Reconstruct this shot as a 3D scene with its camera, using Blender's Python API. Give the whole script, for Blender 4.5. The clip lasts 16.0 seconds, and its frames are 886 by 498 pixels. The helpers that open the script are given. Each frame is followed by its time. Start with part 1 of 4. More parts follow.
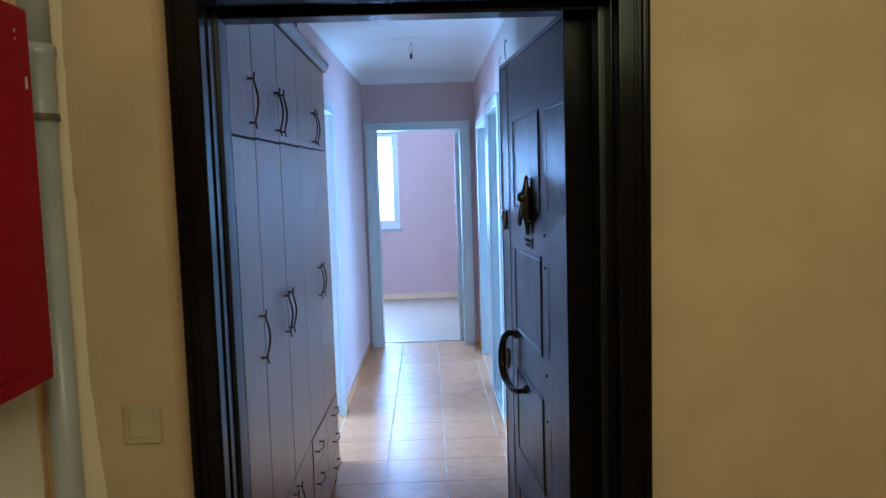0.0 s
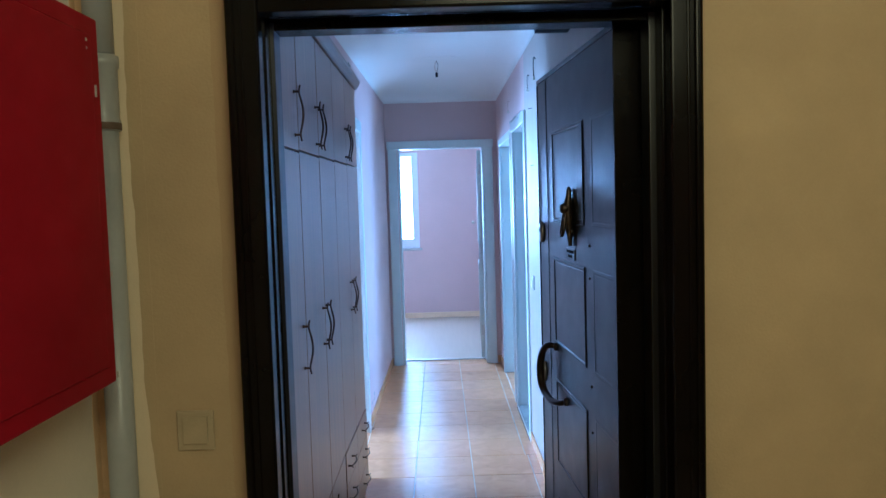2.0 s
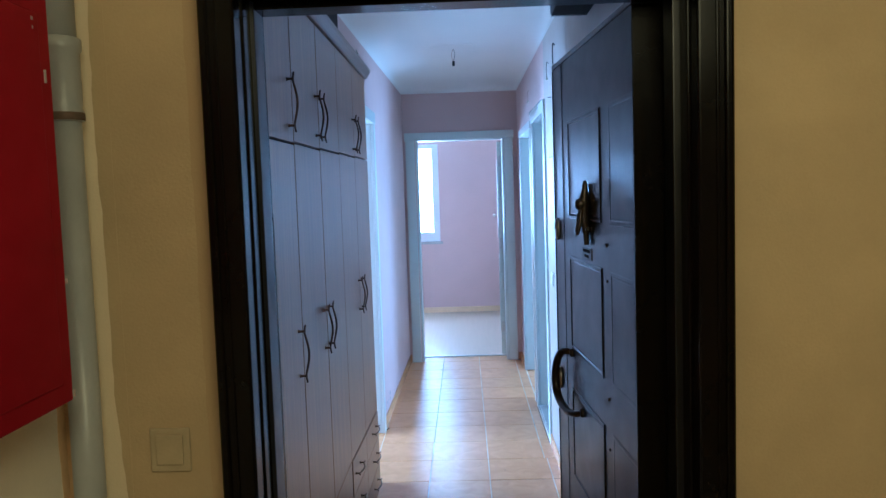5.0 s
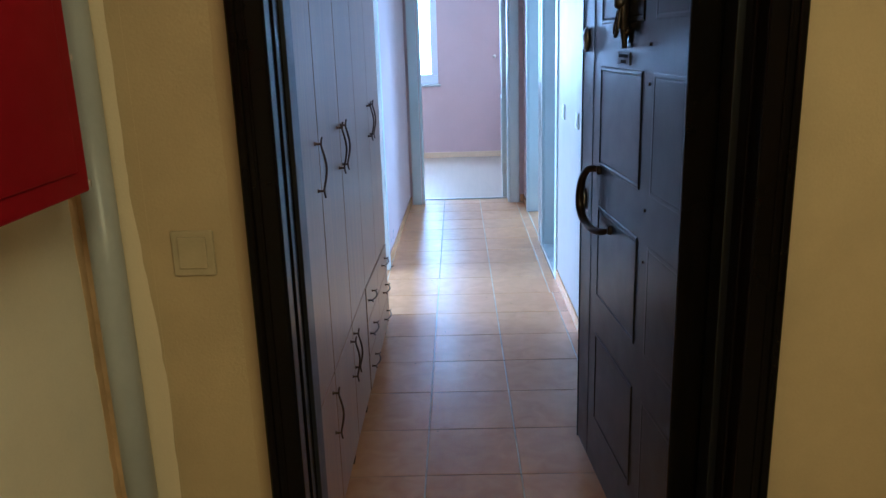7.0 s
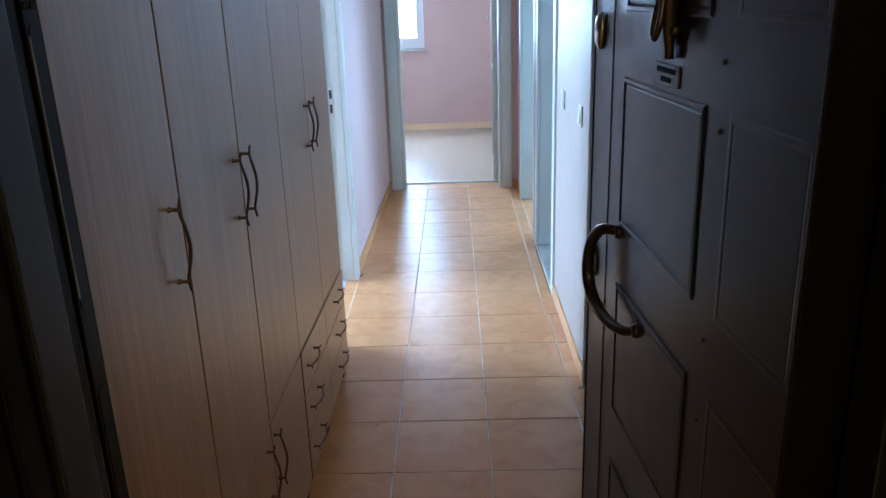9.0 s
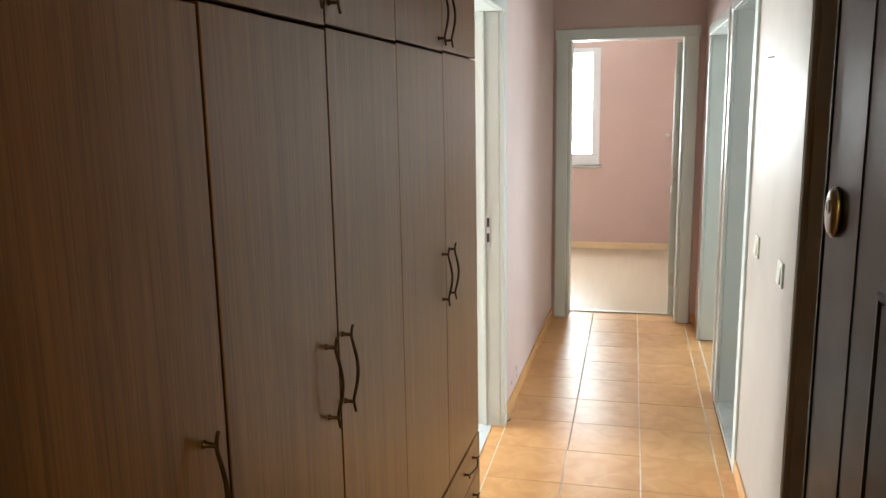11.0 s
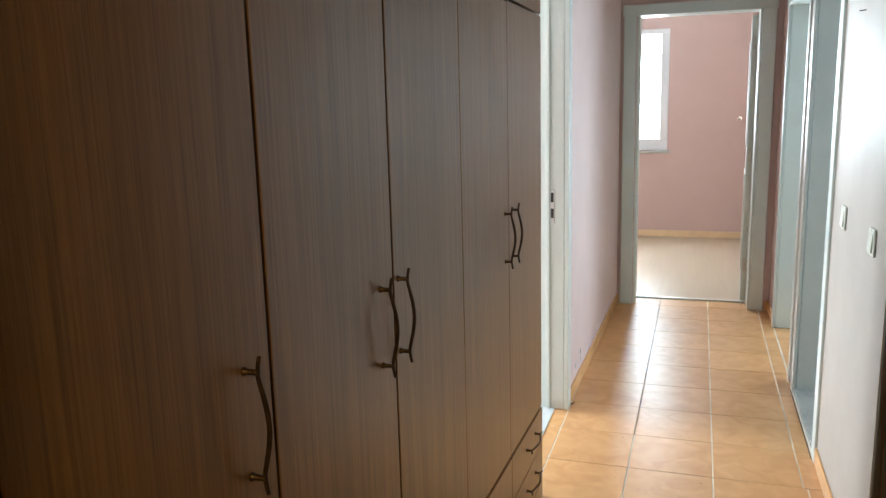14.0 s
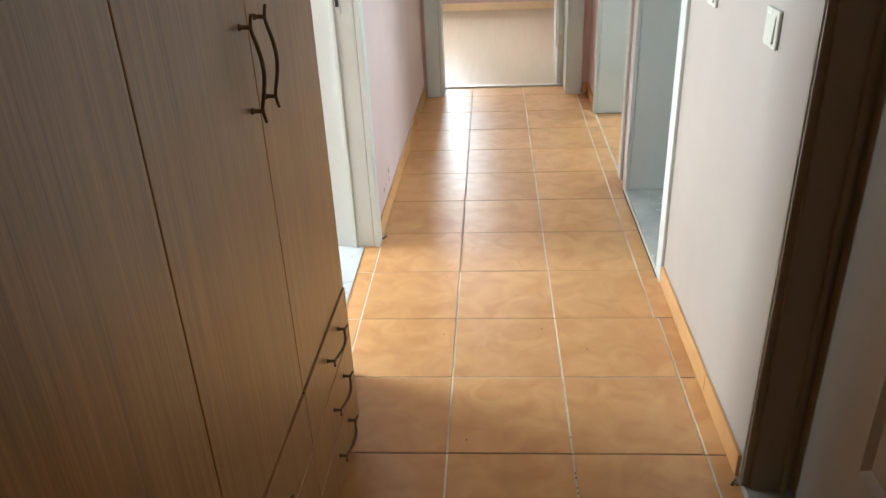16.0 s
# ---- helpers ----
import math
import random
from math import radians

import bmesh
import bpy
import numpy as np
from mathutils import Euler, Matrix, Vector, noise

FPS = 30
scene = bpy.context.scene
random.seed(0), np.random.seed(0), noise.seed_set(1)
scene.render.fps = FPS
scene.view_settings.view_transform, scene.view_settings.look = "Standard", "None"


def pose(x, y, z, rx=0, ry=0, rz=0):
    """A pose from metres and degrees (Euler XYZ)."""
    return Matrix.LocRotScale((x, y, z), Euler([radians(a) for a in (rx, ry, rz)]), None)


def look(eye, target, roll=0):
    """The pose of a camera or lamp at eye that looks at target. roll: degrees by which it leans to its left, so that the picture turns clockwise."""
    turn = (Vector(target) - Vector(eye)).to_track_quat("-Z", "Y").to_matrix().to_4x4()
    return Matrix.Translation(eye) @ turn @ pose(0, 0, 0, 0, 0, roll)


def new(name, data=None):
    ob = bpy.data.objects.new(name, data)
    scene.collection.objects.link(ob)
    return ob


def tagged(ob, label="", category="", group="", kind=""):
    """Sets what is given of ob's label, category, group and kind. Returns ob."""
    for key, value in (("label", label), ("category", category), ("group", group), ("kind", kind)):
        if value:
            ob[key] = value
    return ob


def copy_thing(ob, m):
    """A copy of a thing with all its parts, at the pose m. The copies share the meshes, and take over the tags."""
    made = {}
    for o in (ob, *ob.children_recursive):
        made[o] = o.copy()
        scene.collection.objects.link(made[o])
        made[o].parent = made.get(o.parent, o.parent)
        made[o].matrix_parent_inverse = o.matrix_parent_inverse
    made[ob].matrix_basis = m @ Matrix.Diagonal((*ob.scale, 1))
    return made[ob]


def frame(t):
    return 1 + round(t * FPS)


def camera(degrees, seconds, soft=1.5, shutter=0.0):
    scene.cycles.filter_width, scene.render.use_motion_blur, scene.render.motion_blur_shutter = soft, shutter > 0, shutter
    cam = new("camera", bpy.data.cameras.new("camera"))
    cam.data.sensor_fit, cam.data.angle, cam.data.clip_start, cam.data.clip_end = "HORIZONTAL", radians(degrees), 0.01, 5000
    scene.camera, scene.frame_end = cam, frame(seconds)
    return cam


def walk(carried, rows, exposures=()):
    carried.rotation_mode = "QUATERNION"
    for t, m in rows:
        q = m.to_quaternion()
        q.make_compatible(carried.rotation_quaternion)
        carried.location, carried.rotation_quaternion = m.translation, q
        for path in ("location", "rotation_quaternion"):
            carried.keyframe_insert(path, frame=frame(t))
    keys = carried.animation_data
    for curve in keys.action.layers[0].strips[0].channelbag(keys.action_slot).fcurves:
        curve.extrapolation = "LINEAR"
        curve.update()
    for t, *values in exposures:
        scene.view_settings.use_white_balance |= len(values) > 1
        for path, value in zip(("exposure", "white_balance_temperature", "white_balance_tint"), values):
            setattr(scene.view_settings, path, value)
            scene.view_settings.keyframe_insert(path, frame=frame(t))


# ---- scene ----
cam = camera(59.4, 16.0)
PATH = [
    (0, (0.273, -2.511, 1.618), (0.31, -0.52, 1.432), -1.7),
    (0.5, (0.286, -2.506, 1.623), (0.32, -0.51, 1.492), -1.7),
    (1, (0.267, -2.519, 1.618), (0.291, -0.522, 1.526), -1.7),
    (1.5, (0.227, -2.524, 1.601), (0.238, -0.526, 1.509), -1.6),
    (2, (0.183, -2.524, 1.592), (0.189, -0.529, 1.461), -1.7),
    (2.5, (0.195, -2.488, 1.59), (0.195, -0.495, 1.421), -1.8),
    (3, (0.253, -2.418, 1.612), (0.242, -0.426, 1.429), -1.9),
    (5.5, (0.226, -2.337, 1.587), (0.161, -0.344, 1.441), -1.8),
    (6, (0.199, -2.318, 1.555), (0.134, -0.332, 1.331), -1.7),
    (6.5, (0.161, -2.291, 1.515), (0.105, -0.327, 1.144), -1.5),
    (7, (0.142, -2.257, 1.473), (0.096, -0.326, 0.954), -1.8),
    (7.5, (0.17, -2.131, 1.462), (0.136, -0.227, 0.85), -1.8),
    (8, (0.223, -1.912, 1.494), (0.198, -0.02, 0.848), -2.0),
    (10.5, (0.253, -0.996, 1.593), (-0.019, 0.928, 1.121), -0.8),
    (11, (0.261, -0.984, 1.621), (-0.206, 0.926, 1.256), -1.0),
    (11.5, (0.256, -0.986, 1.639), (-0.326, 0.913, 1.401), -1.2),
    (12, (0.255, -1.018, 1.662), (-0.398, 0.870, 1.550), -1.2),
    (12.5, (0.257, -1.027, 1.655), (-0.439, 0.848, 1.640), -1.3),
    (13, (0.259, -0.992, 1.612), (-0.456, 0.876, 1.606), -1.1),
    (13.5, (0.259, -0.939, 1.549), (-0.450, 0.925, 1.401), -1.5),
    (14, (0.238, -0.906, 1.508), (-0.381, 0.959, 1.136), -1.5),
    (14.5, (0.174, -0.845, 1.495), (-0.245, 1.036, 0.960), -2.1),
    (15, (0.152, -0.658, 1.463), (-0.089, 1.219, 0.816), -2.3),
    (15.4, (0.150, -0.401, 1.430), (-0.017, 1.444, 0.676), -2.4),
    (15.6, (0.152, -0.292, 1.430), (0.001, 1.526, 0.612), -2.3),
    (16, (0.133, -0.092, 1.440), (0.000, 1.680, 0.522), -2.6),
]
EXPOSURES = [(0.0, 0.3, 3780, 6), (1.5, 0.25, 3690, 6), (3.0, 0.25, 3740, 6), (5.5, 0.25, 3900, 5), (7.0, 0.3, 3990, 5), (8.2, 0.22, 3760, 4), (10.2, 0.35, 6100, 3), (10.6, 0.32, 6200, 4), (11.0, 0.27, 6850, 6), (12.0, 0.42, 7600, 9), (12.7, 0.5, 7600, 9), (13.5, 0.4, 7350, 8), (14.0, 0.25, 6150, 4), (14.5, 0.27, 6300, 3), (15.0, 0.25, 6450, 5), (16.0, 0.28, 6450, 6)]
walk(cam, [(t, look(*p)) for t, *p in PATH], EXPOSURES)

# ---- the plan ----
XR = 0.740            # corridor's right wall
YE = 4.85             # end wall
YB = 7.77             # back wall of the end room
YF = -0.79            # landing's front wall
H, HC, HK = 2.70, 2.49, 2.575    # rooms, foot of the cove, corridor ceiling
S, Y0 = 0.3335, 1.5   # tile step, one cross joint
LX0, LX1 = -0.346, -0.314   # left wall, beside the side door and at the end


def left_x(y):
    return LX0 + (LX1 - LX0) * (y - 2.8) / (YE - 2.8)


# ---- light ----
world = bpy.data.worlds.new("sky")
scene.world = world
world.use_nodes = True
wn = world.node_tree.nodes
sky = wn.new("ShaderNodeTexSky")
sky.sky_type = "NISHITA"
sky.sun_disc = False
sky.sun_elevation, sky.sun_rotation = radians(40), radians(200)
wn["Background"].inputs[1].default_value = 0.12
world.node_tree.links.new(sky.outputs[0], wn["Background"].inputs[0])


def area(name, eye, target, sx, sy, watts, col):
    d = bpy.data.lights.new(name, "AREA")
    d.shape, d.size, d.size_y, d.energy, d.color = "RECTANGLE", sx, sy, watts, col
    ob = new(name, d)
    ob.matrix_basis = look(eye, target)
    return ob


DAY = (0.80, 0.91, 1.0)
area("window_light", (-0.78, YB + 0.13, 1.50), (-0.70, 4.5, 2.30), 1.26, 1.05, 115, DAY)
area("window_light_side_room", (-2.92, 2.86, 1.25), (0.0, 2.74, 1.50), 1.0, 1.2, 155, (0.76, 0.90, 1.0))
area("window_light_bath", (2.62, 2.9, 1.7), (0.8, 2.9, 1.0), 0.6, 0.6, 20, (0.70, 0.86, 1.0))
area("window_light_bedroom", (3.0, 5.3, 0.95), (0.8, 4.1, 1.95), 1.2, 1.2, 160, (0.70, 0.86, 1.0))
area("stairwell_light", (0.75, -3.0, 2.55), (0.45, -0.8, 1.0), 1.1, 0.9, 26, (1.0, 0.632, 0.185))


# ---- materials ----
def nodes_of(name):
    m = bpy.data.materials.new(name)
    m.use_nodes = True
    nt = m.node_tree
    return m, nt, nt.nodes["Principled BSDF"]


def ramp(nt, fac, c0, c1, p0=0.3, p1=0.7):
    r = nt.nodes.new("ShaderNodeValToRGB")
    r.color_ramp.elements[0].position, r.color_ramp.elements[1].position = p0, p1
    r.color_ramp.elements[0].color, r.color_ramp.elements[1].color = (*c0, 1), (*c1, 1)
    nt.links.new(fac, r.inputs[0])
    return r.outputs[0]


def noise_node(nt, scale, detail=4, stretch=(1, 1, 1), rough=0.55, coords="Object"):
    tc, mp, n = nt.nodes.new("ShaderNodeTexCoord"), nt.nodes.new("ShaderNodeMapping"), nt.nodes.new("ShaderNodeTexNoise")
    mp.inputs["Scale"].default_value = stretch
    n.inputs["Scale"].default_value, n.inputs["Detail"].default_value, n.inputs["Roughness"].default_value = scale, detail, rough
    nt.links.new(tc.outputs[coords], mp.inputs[0])
    nt.links.new(mp.outputs[0], n.inputs[0])
    return n.outputs["Fac"]


def mixed(nt, a, b, fac, mode="MIX"):
    mx = nt.nodes.new("ShaderNodeMix")
    mx.data_type, mx.blend_type = "RGBA", mode
    for sock, v in ((mx.inputs[0], fac), (mx.inputs[6], a), (mx.inputs[7], b)):
        if isinstance(v, (int, float)):
            sock.default_value = v
        elif isinstance(v, tuple):
            sock.default_value = (*v, 1)
        else:
            nt.links.new(v, sock)
    return mx.outputs[2]


def bumped(nt, bsdf, height, strength, dist=0.002):
    b = nt.nodes.new("ShaderNodeBump")
    b.inputs["Strength"].default_value, b.inputs["Distance"].default_value = strength, dist
    nt.links.new(height, b.inputs["Height"])
    nt.links.new(b.outputs[0], bsdf.inputs["Normal"])


def painted(name, col, rough=0.6, vary=0.08, big=1.6, fine=160, bump=0.15, metal=0.0, spec=0.5):
    """A painted or plain surface with broad unevenness and fine grain."""
    m, nt, b = nodes_of(name)
    lo, hi = tuple(c * (1 - vary) for c in col), tuple(min(1, c * (1 + vary)) for c in col)
    base = ramp(nt, noise_node(nt, big, 5), lo, hi)
    grain = ramp(nt, noise_node(nt, fine, 2), (0.97,) * 3, (1.0,) * 3)
    nt.links.new(mixed(nt, base, grain, 1.0, "MULTIPLY"), b.inputs["Base Color"])
    rr = ramp(nt, noise_node(nt, big * 5, 4), (rough * 0.88,) * 3, (min(1, rough * 1.12),) * 3)
    nt.links.new(rr, b.inputs["Roughness"])
    b.inputs["Metallic"].default_value = metal
    b.inputs["Specular IOR Level"].default_value = spec
    if bump:
        bumped(nt, b, noise_node(nt, fine, 3), bump, 0.001)
    return m


PINK = painted("pink_wall_paint", (0.61, 0.45, 0.41), 0.55, 0.05, 1.1, 220, 0.2)
# less pink copy of the wall paint: paleness that comes from light, as colour
PINKLIT = painted("lit_pink_wall_paint", (0.46, 0.398, 0.345), 0.5, 0.05, 1.3, 220, 0.2)
CEIL = painted("ceiling_paint", (0.87, 0.85, 0.80), 0.8, 0.03, 0.9, 200, 0.15)
WHITE = painted("white_door_paint", (0.66, 0.70, 0.655), 0.32, 0.04, 2.5, 90, 0.08)
GREYROOM = painted("grey_green_wall_tile", (0.42, 0.46, 0.46), 0.4, 0.05, 1.4, 60, 0.08)
TAN = painted("tan_stair_paint", (0.53, 0.405, 0.20), 0.75, 0.09, 4.0, 170, 0.8)
CREAM = painted("cream_stair_paint", (0.90, 0.835, 0.70), 0.8, 0.07, 2.2, 200, 0.45)
BEIGE = painted("beige_stair_paint", (0.78, 0.66, 0.43), 0.8, 0.06, 2.2, 200, 0.45)
OCHRE = painted("bare_ochre_plaster", (0.76, 0.56, 0.28), 0.9, 0.2, 8, 150, 0.6)
TANDARK = painted("tan_patch_paint", (0.50, 0.365, 0.172), 0.7, 0.08, 2.0, 260, 0.4)
BLACKSTEEL = painted("black_frame_lacquer", (0.0045, 0.0035, 0.003), 0.20, 0.25, 3.0, 120, 0.03, spec=0.14)
BLACKGLOSS = painted("glossy_black_reveal", (0.008, 0.008, 0.009), 0.34, 0.2, 3.0, 120, 0.03, spec=0.5)
WORN = painted("worn_lacquer", (0.030, 0.027, 0.024), 0.9, 0.2, 40, 200, 0.1, spec=0.1)
EDGESTEEL = painted("bright_steel_edge", (0.42, 0.40, 0.37), 0.35, 0.15, 30, 300, 0.1, metal=0.7)
EDGEGLINT = painted("post_edge_glint", (0.10, 0.10, 0.10), 0.5, 0.4, 18, 200, 0.1)
DOORSKIN = painted("anthracite_door_skin", (0.013, 0.014, 0.017), 0.32, 0.12, 2.0, 140, 0.10, spec=0.25)
BRONZE = painted("dark_bronze", (0.050, 0.036, 0.028), 0.33, 0.15, 40, 300, 0.05, metal=0.7)
AGED = painted("aged_bronze_casting", (0.085, 0.068, 0.055), 0.36, 0.25, 50, 300, 0.15, metal=0.8)
HANDLE = painted("antique_brass_handle", (0.11, 0.075, 0.055), 0.35, 0.25, 60, 400, 0.1, metal=0.85)
CHROME = painted("brushed_steel", (0.62, 0.61, 0.59), 0.36, 0.06, 30, 400, 0.05, metal=1.0)
RED = painted("red_cabinet_enamel", (0.31, 0.0015, 0.002), 0.5, 0.12, 3.0, 120, 0.12, spec=0.12)
PIPEGREY = painted("grey_pipe_paint", (0.40, 0.415, 0.43), 0.33, 0.14, 4.0, 90, 0.35)
SWITCHTAN = painted("dirty_overpainted_switch", (0.47, 0.385, 0.215), 0.5, 0.12, 12, 200, 0.1)
PLASTIC = painted("ivory_switch_plastic", (0.70, 0.68, 0.58), 0.3, 0.03, 8, 200, 0.0)
PVC = painted("white_window_frame", (0.78, 0.80, 0.82), 0.3, 0.03, 4, 150, 0.0)
MARBLE = painted("grey_marble_sill", (0.46, 0.47, 0.44), 0.25, 0.16, 6, 40, 0.06)
GROUT = painted("cement_grout", (0.76, 0.69, 0.58), 0.9, 0.38, 2.6, 200, 0.4)
GROUTDARK = painted("dirty_joint", (0.14, 0.10, 0.07), 0.9, 0.3, 20, 200, 0.3)
GROUTMID = painted("brown_stained_joint", (0.38, 0.27, 0.17), 0.9, 0.4, 5, 200, 0.3)
COPPER = painted("pale_brown_wire", (0.42, 0.27, 0.20), 0.5, 0.1, 30, 200, 0.0)
DARK = painted("black_rubber_plastic", (0.02, 0.02, 0.02), 0.5, 0.1, 10, 200, 0.1)
STAIRFLOOR = painted("landing_stone_floor", (0.40, 0.36, 0.30), 0.4, 0.15, 5, 60, 0.1)
SEALANT = painted("torn_foam_sealant", (0.62, 0.63, 0.60), 0.9, 0.2, 30, 120, 0.9)
MARK = painted("white_scratch", (0.48, 0.42, 0.40), 0.7, 0.1, 20, 200, 0.0)


def wood(name, dark, mid, light, rough, spec=0.6, along="z", coat=0.68):
    """Straight laminate grain: broad bands, fine pores and short flecks along one axis."""
    m, nt, b = nodes_of(name)
    info = nt.nodes.new("ShaderNodeObjectInfo")
    st = lambda k: {"z": (1, 1, k), "y": (1, k, 1)}[along]
    broad = noise_node(nt, 48, 5, st(0.02), 0.65)
    fine = noise_node(nt, 250, 4, st(0.016), 0.7)
    fleck = noise_node(nt, 460, 3, st(0.045), 0.7)
    body = ramp(nt, broad, tuple(0.78 * c for c in mid), tuple(0.5 * (a + c) for a, c in zip(mid, light)), 0.33, 0.67)
    streak = ramp(nt, fine, dark, light, 0.34, 0.68)
    col = mixed(nt, body, streak, 0.46)
    pores = ramp(nt, fleck, (0.74, 0.70, 0.66), (1.0, 1.0, 1.0), 0.30, 0.50)
    col = mixed(nt, col, pores, 0.45, "MULTIPLY")
    shade = ramp(nt, info.outputs["Random"], (0.93,) * 3, (1.0,) * 3, 0, 1)
    nt.links.new(mixed(nt, col, shade, 1.0, "MULTIPLY"), b.inputs["Base Color"])
    nt.links.new(ramp(nt, fine, (rough * 1.02,) * 3, (rough * 0.99,) * 3), b.inputs["Roughness"])
    b.inputs["Specular IOR Level"].default_value = spec
    b.inputs["Coat Weight"].default_value, b.inputs["Coat Roughness"].default_value = coat, 0.34
    return m


WOOD = wood("brown_wood_laminate", (0.100, 0.040, 0.011), (0.345, 0.180, 0.055), (0.495, 0.278, 0.092), 0.38, 0.45)
WOODLONG = wood("brown_wood_moulding", (0.080, 0.028, 0.009), (0.250, 0.128, 0.049), (0.360, 0.202, 0.084), 0.38, 0.6, "y", 0.3)
WOODEDGE = painted("dark_gap_shade", (0.045, 0.020, 0.012), 0.5, 0.15, 20, 200, 0.05)
# carcass boards, and the sheet that paints the niche's shade
WOODDARK = wood("dark_wood_and_shade", (0.020, 0.012, 0.008), (0.030, 0.019, 0.012), (0.045, 0.028, 0.018), 0.7, 0.1, coat=0.0)


def tile_material(name, c0, c1, rough):
    m, nt, b = nodes_of(name)
    info = nt.nodes.new("ShaderNodeObjectInfo")
    add = nt.nodes.new("ShaderNodeVectorMath")
    tc, n = nt.nodes.new("ShaderNodeTexCoord"), nt.nodes.new("ShaderNodeTexNoise")
    sc = nt.nodes.new("ShaderNodeVectorMath")
    sc.operation = "SCALE"
    cv = nt.nodes.new("ShaderNodeCombineXYZ")
    for i in range(3):
        nt.links.new(info.outputs["Random"], cv.inputs[i])
    nt.links.new(cv.outputs[0], sc.inputs[0])
    sc.inputs["Scale"].default_value = 37.0
    nt.links.new(tc.outputs["Object"], add.inputs[0])
    nt.links.new(sc.outputs[0], add.inputs[1])
    nt.links.new(add.outputs[0], n.inputs[0])
    n.inputs["Scale"].default_value, n.inputs["Detail"].default_value, n.inputs["Distortion"].default_value = 10, 8, 0.9
    cloud = ramp(nt, n.outputs["Fac"], c0, c1, 0.32, 0.68)
    shade = ramp(nt, info.outputs["Random"], (0.88, 0.86, 0.85), (1.0, 1.0, 1.0), 0, 1)
    speck = ramp(nt, noise_node(nt, 420, 2), (0.97,) * 3, (1.0,) * 3, 0.25, 0.42)
    nt.links.new(mixed(nt, mixed(nt, cloud, shade, 1.0, "MULTIPLY"), speck, 1.0, "MULTIPLY"), b.inputs["Base Color"])
    nt.links.new(ramp(nt, noise_node(nt, 40, 4), (rough * 0.98,) * 3, (rough * 1.04,) * 3), b.inputs["Roughness"])
    b.inputs["Specular IOR Level"].default_value = 0.55
    return m


TILE = tile_material("terracotta_glazed_tile", (0.590, 0.288, 0.104), (0.702, 0.388, 0.163), 0.29)
SKIRT = tile_material("orange_skirting_tile", (0.67, 0.36, 0.145), (0.72, 0.40, 0.165), 0.25)


def laminate():
    m, nt, b = nodes_of("pale_laminate_floor")
    g = noise_node(nt, 30, 5, (1, 0.05, 1), 0.6)
    nt.links.new(ramp(nt, g, (0.44, 0.345, 0.245), (0.49, 0.39, 0.28)), b.inputs["Base Color"])
    b.inputs["Roughness"].default_value = 0.28
    bumped(nt, b, g, 0.1, 0.001)
    return m


LAMINATE = laminate()


def glass():
    m, nt, b = nodes_of("window_glass")
    b.inputs["Transmission Weight"].default_value = 1.0
    b.inputs["Roughness"].default_value, b.inputs["IOR"].default_value = 0.0, 1.45
    return m


GLASS = glass()


def glow(name, col, strength):
    m, nt, b = nodes_of(name)
    b.inputs["Base Color"].default_value = (0, 0, 0, 1)
    b.inputs["Emission Color"].default_value = (*col, 1)
    b.inputs["Emission Strength"].default_value = strength
    return m


SKYGLOW = glow("overcast_sky_backdrop", (0.95, 0.98, 1.0), 3.2)


# ---- mesh helpers ----
def box(x0, x1, y0, y1, z0, z1, bevel=0.0, seg=2, bm=None):
    out = bm or bmesh.new()
    m = Matrix.LocRotScale(((x0 + x1) / 2, (y0 + y1) / 2, (z0 + z1) / 2), None, (x1 - x0, y1 - y0, z1 - z0))
    r = bmesh.ops.create_cube(out, size=1, matrix=m)
    if bevel:
        es = list({e for v in r["verts"] for e in v.link_edges})
        bmesh.ops.bevel(out, geom=es, offset=bevel, segments=seg, affect="EDGES", profile=0.6)
    return out


def prism(pts, z0, z1, axis="z", bm=None):
    """A plan polygon pulled up from z0 to z1; axis y: the polygon lies in x, z; axis x: in y, z."""
    out = bm or bmesh.new()
    put = {"z": lambda a, b, c: (a, b, c), "y": lambda a, b, c: (a, c, b), "x": lambda a, b, c: (c, a, b)}[axis]
    lo, hi = [out.verts.new(put(a, b, z0)) for a, b in pts], [out.verts.new(put(a, b, z1)) for a, b in pts]
    out.faces.new(lo), out.faces.new(hi)
    for i in range(len(pts)):
        j = (i + 1) % len(pts)
        out.faces.new((lo[i], lo[j], hi[j], hi[i]))
    bmesh.ops.recalc_face_normals(out, faces=out.faces)
    return out


def smooth_path(pts, steps=6):
    out = []
    p = [Vector(q) for q in pts]
    p = [p[0] * 2 - p[1]] + p + [p[-1] * 2 - p[-2]]
    for i in range(1, len(p) - 2):
        for s in range(steps):
            t = s / steps
            a, b, c, d = p[i - 1:i + 3]
            out.append(0.5 * (2 * b + (c - a) * t + (2 * a - 5 * b + 4 * c - d) * t * t + (3 * b - a - 3 * c + d) * t ** 3))
    return out + [p[-2]]


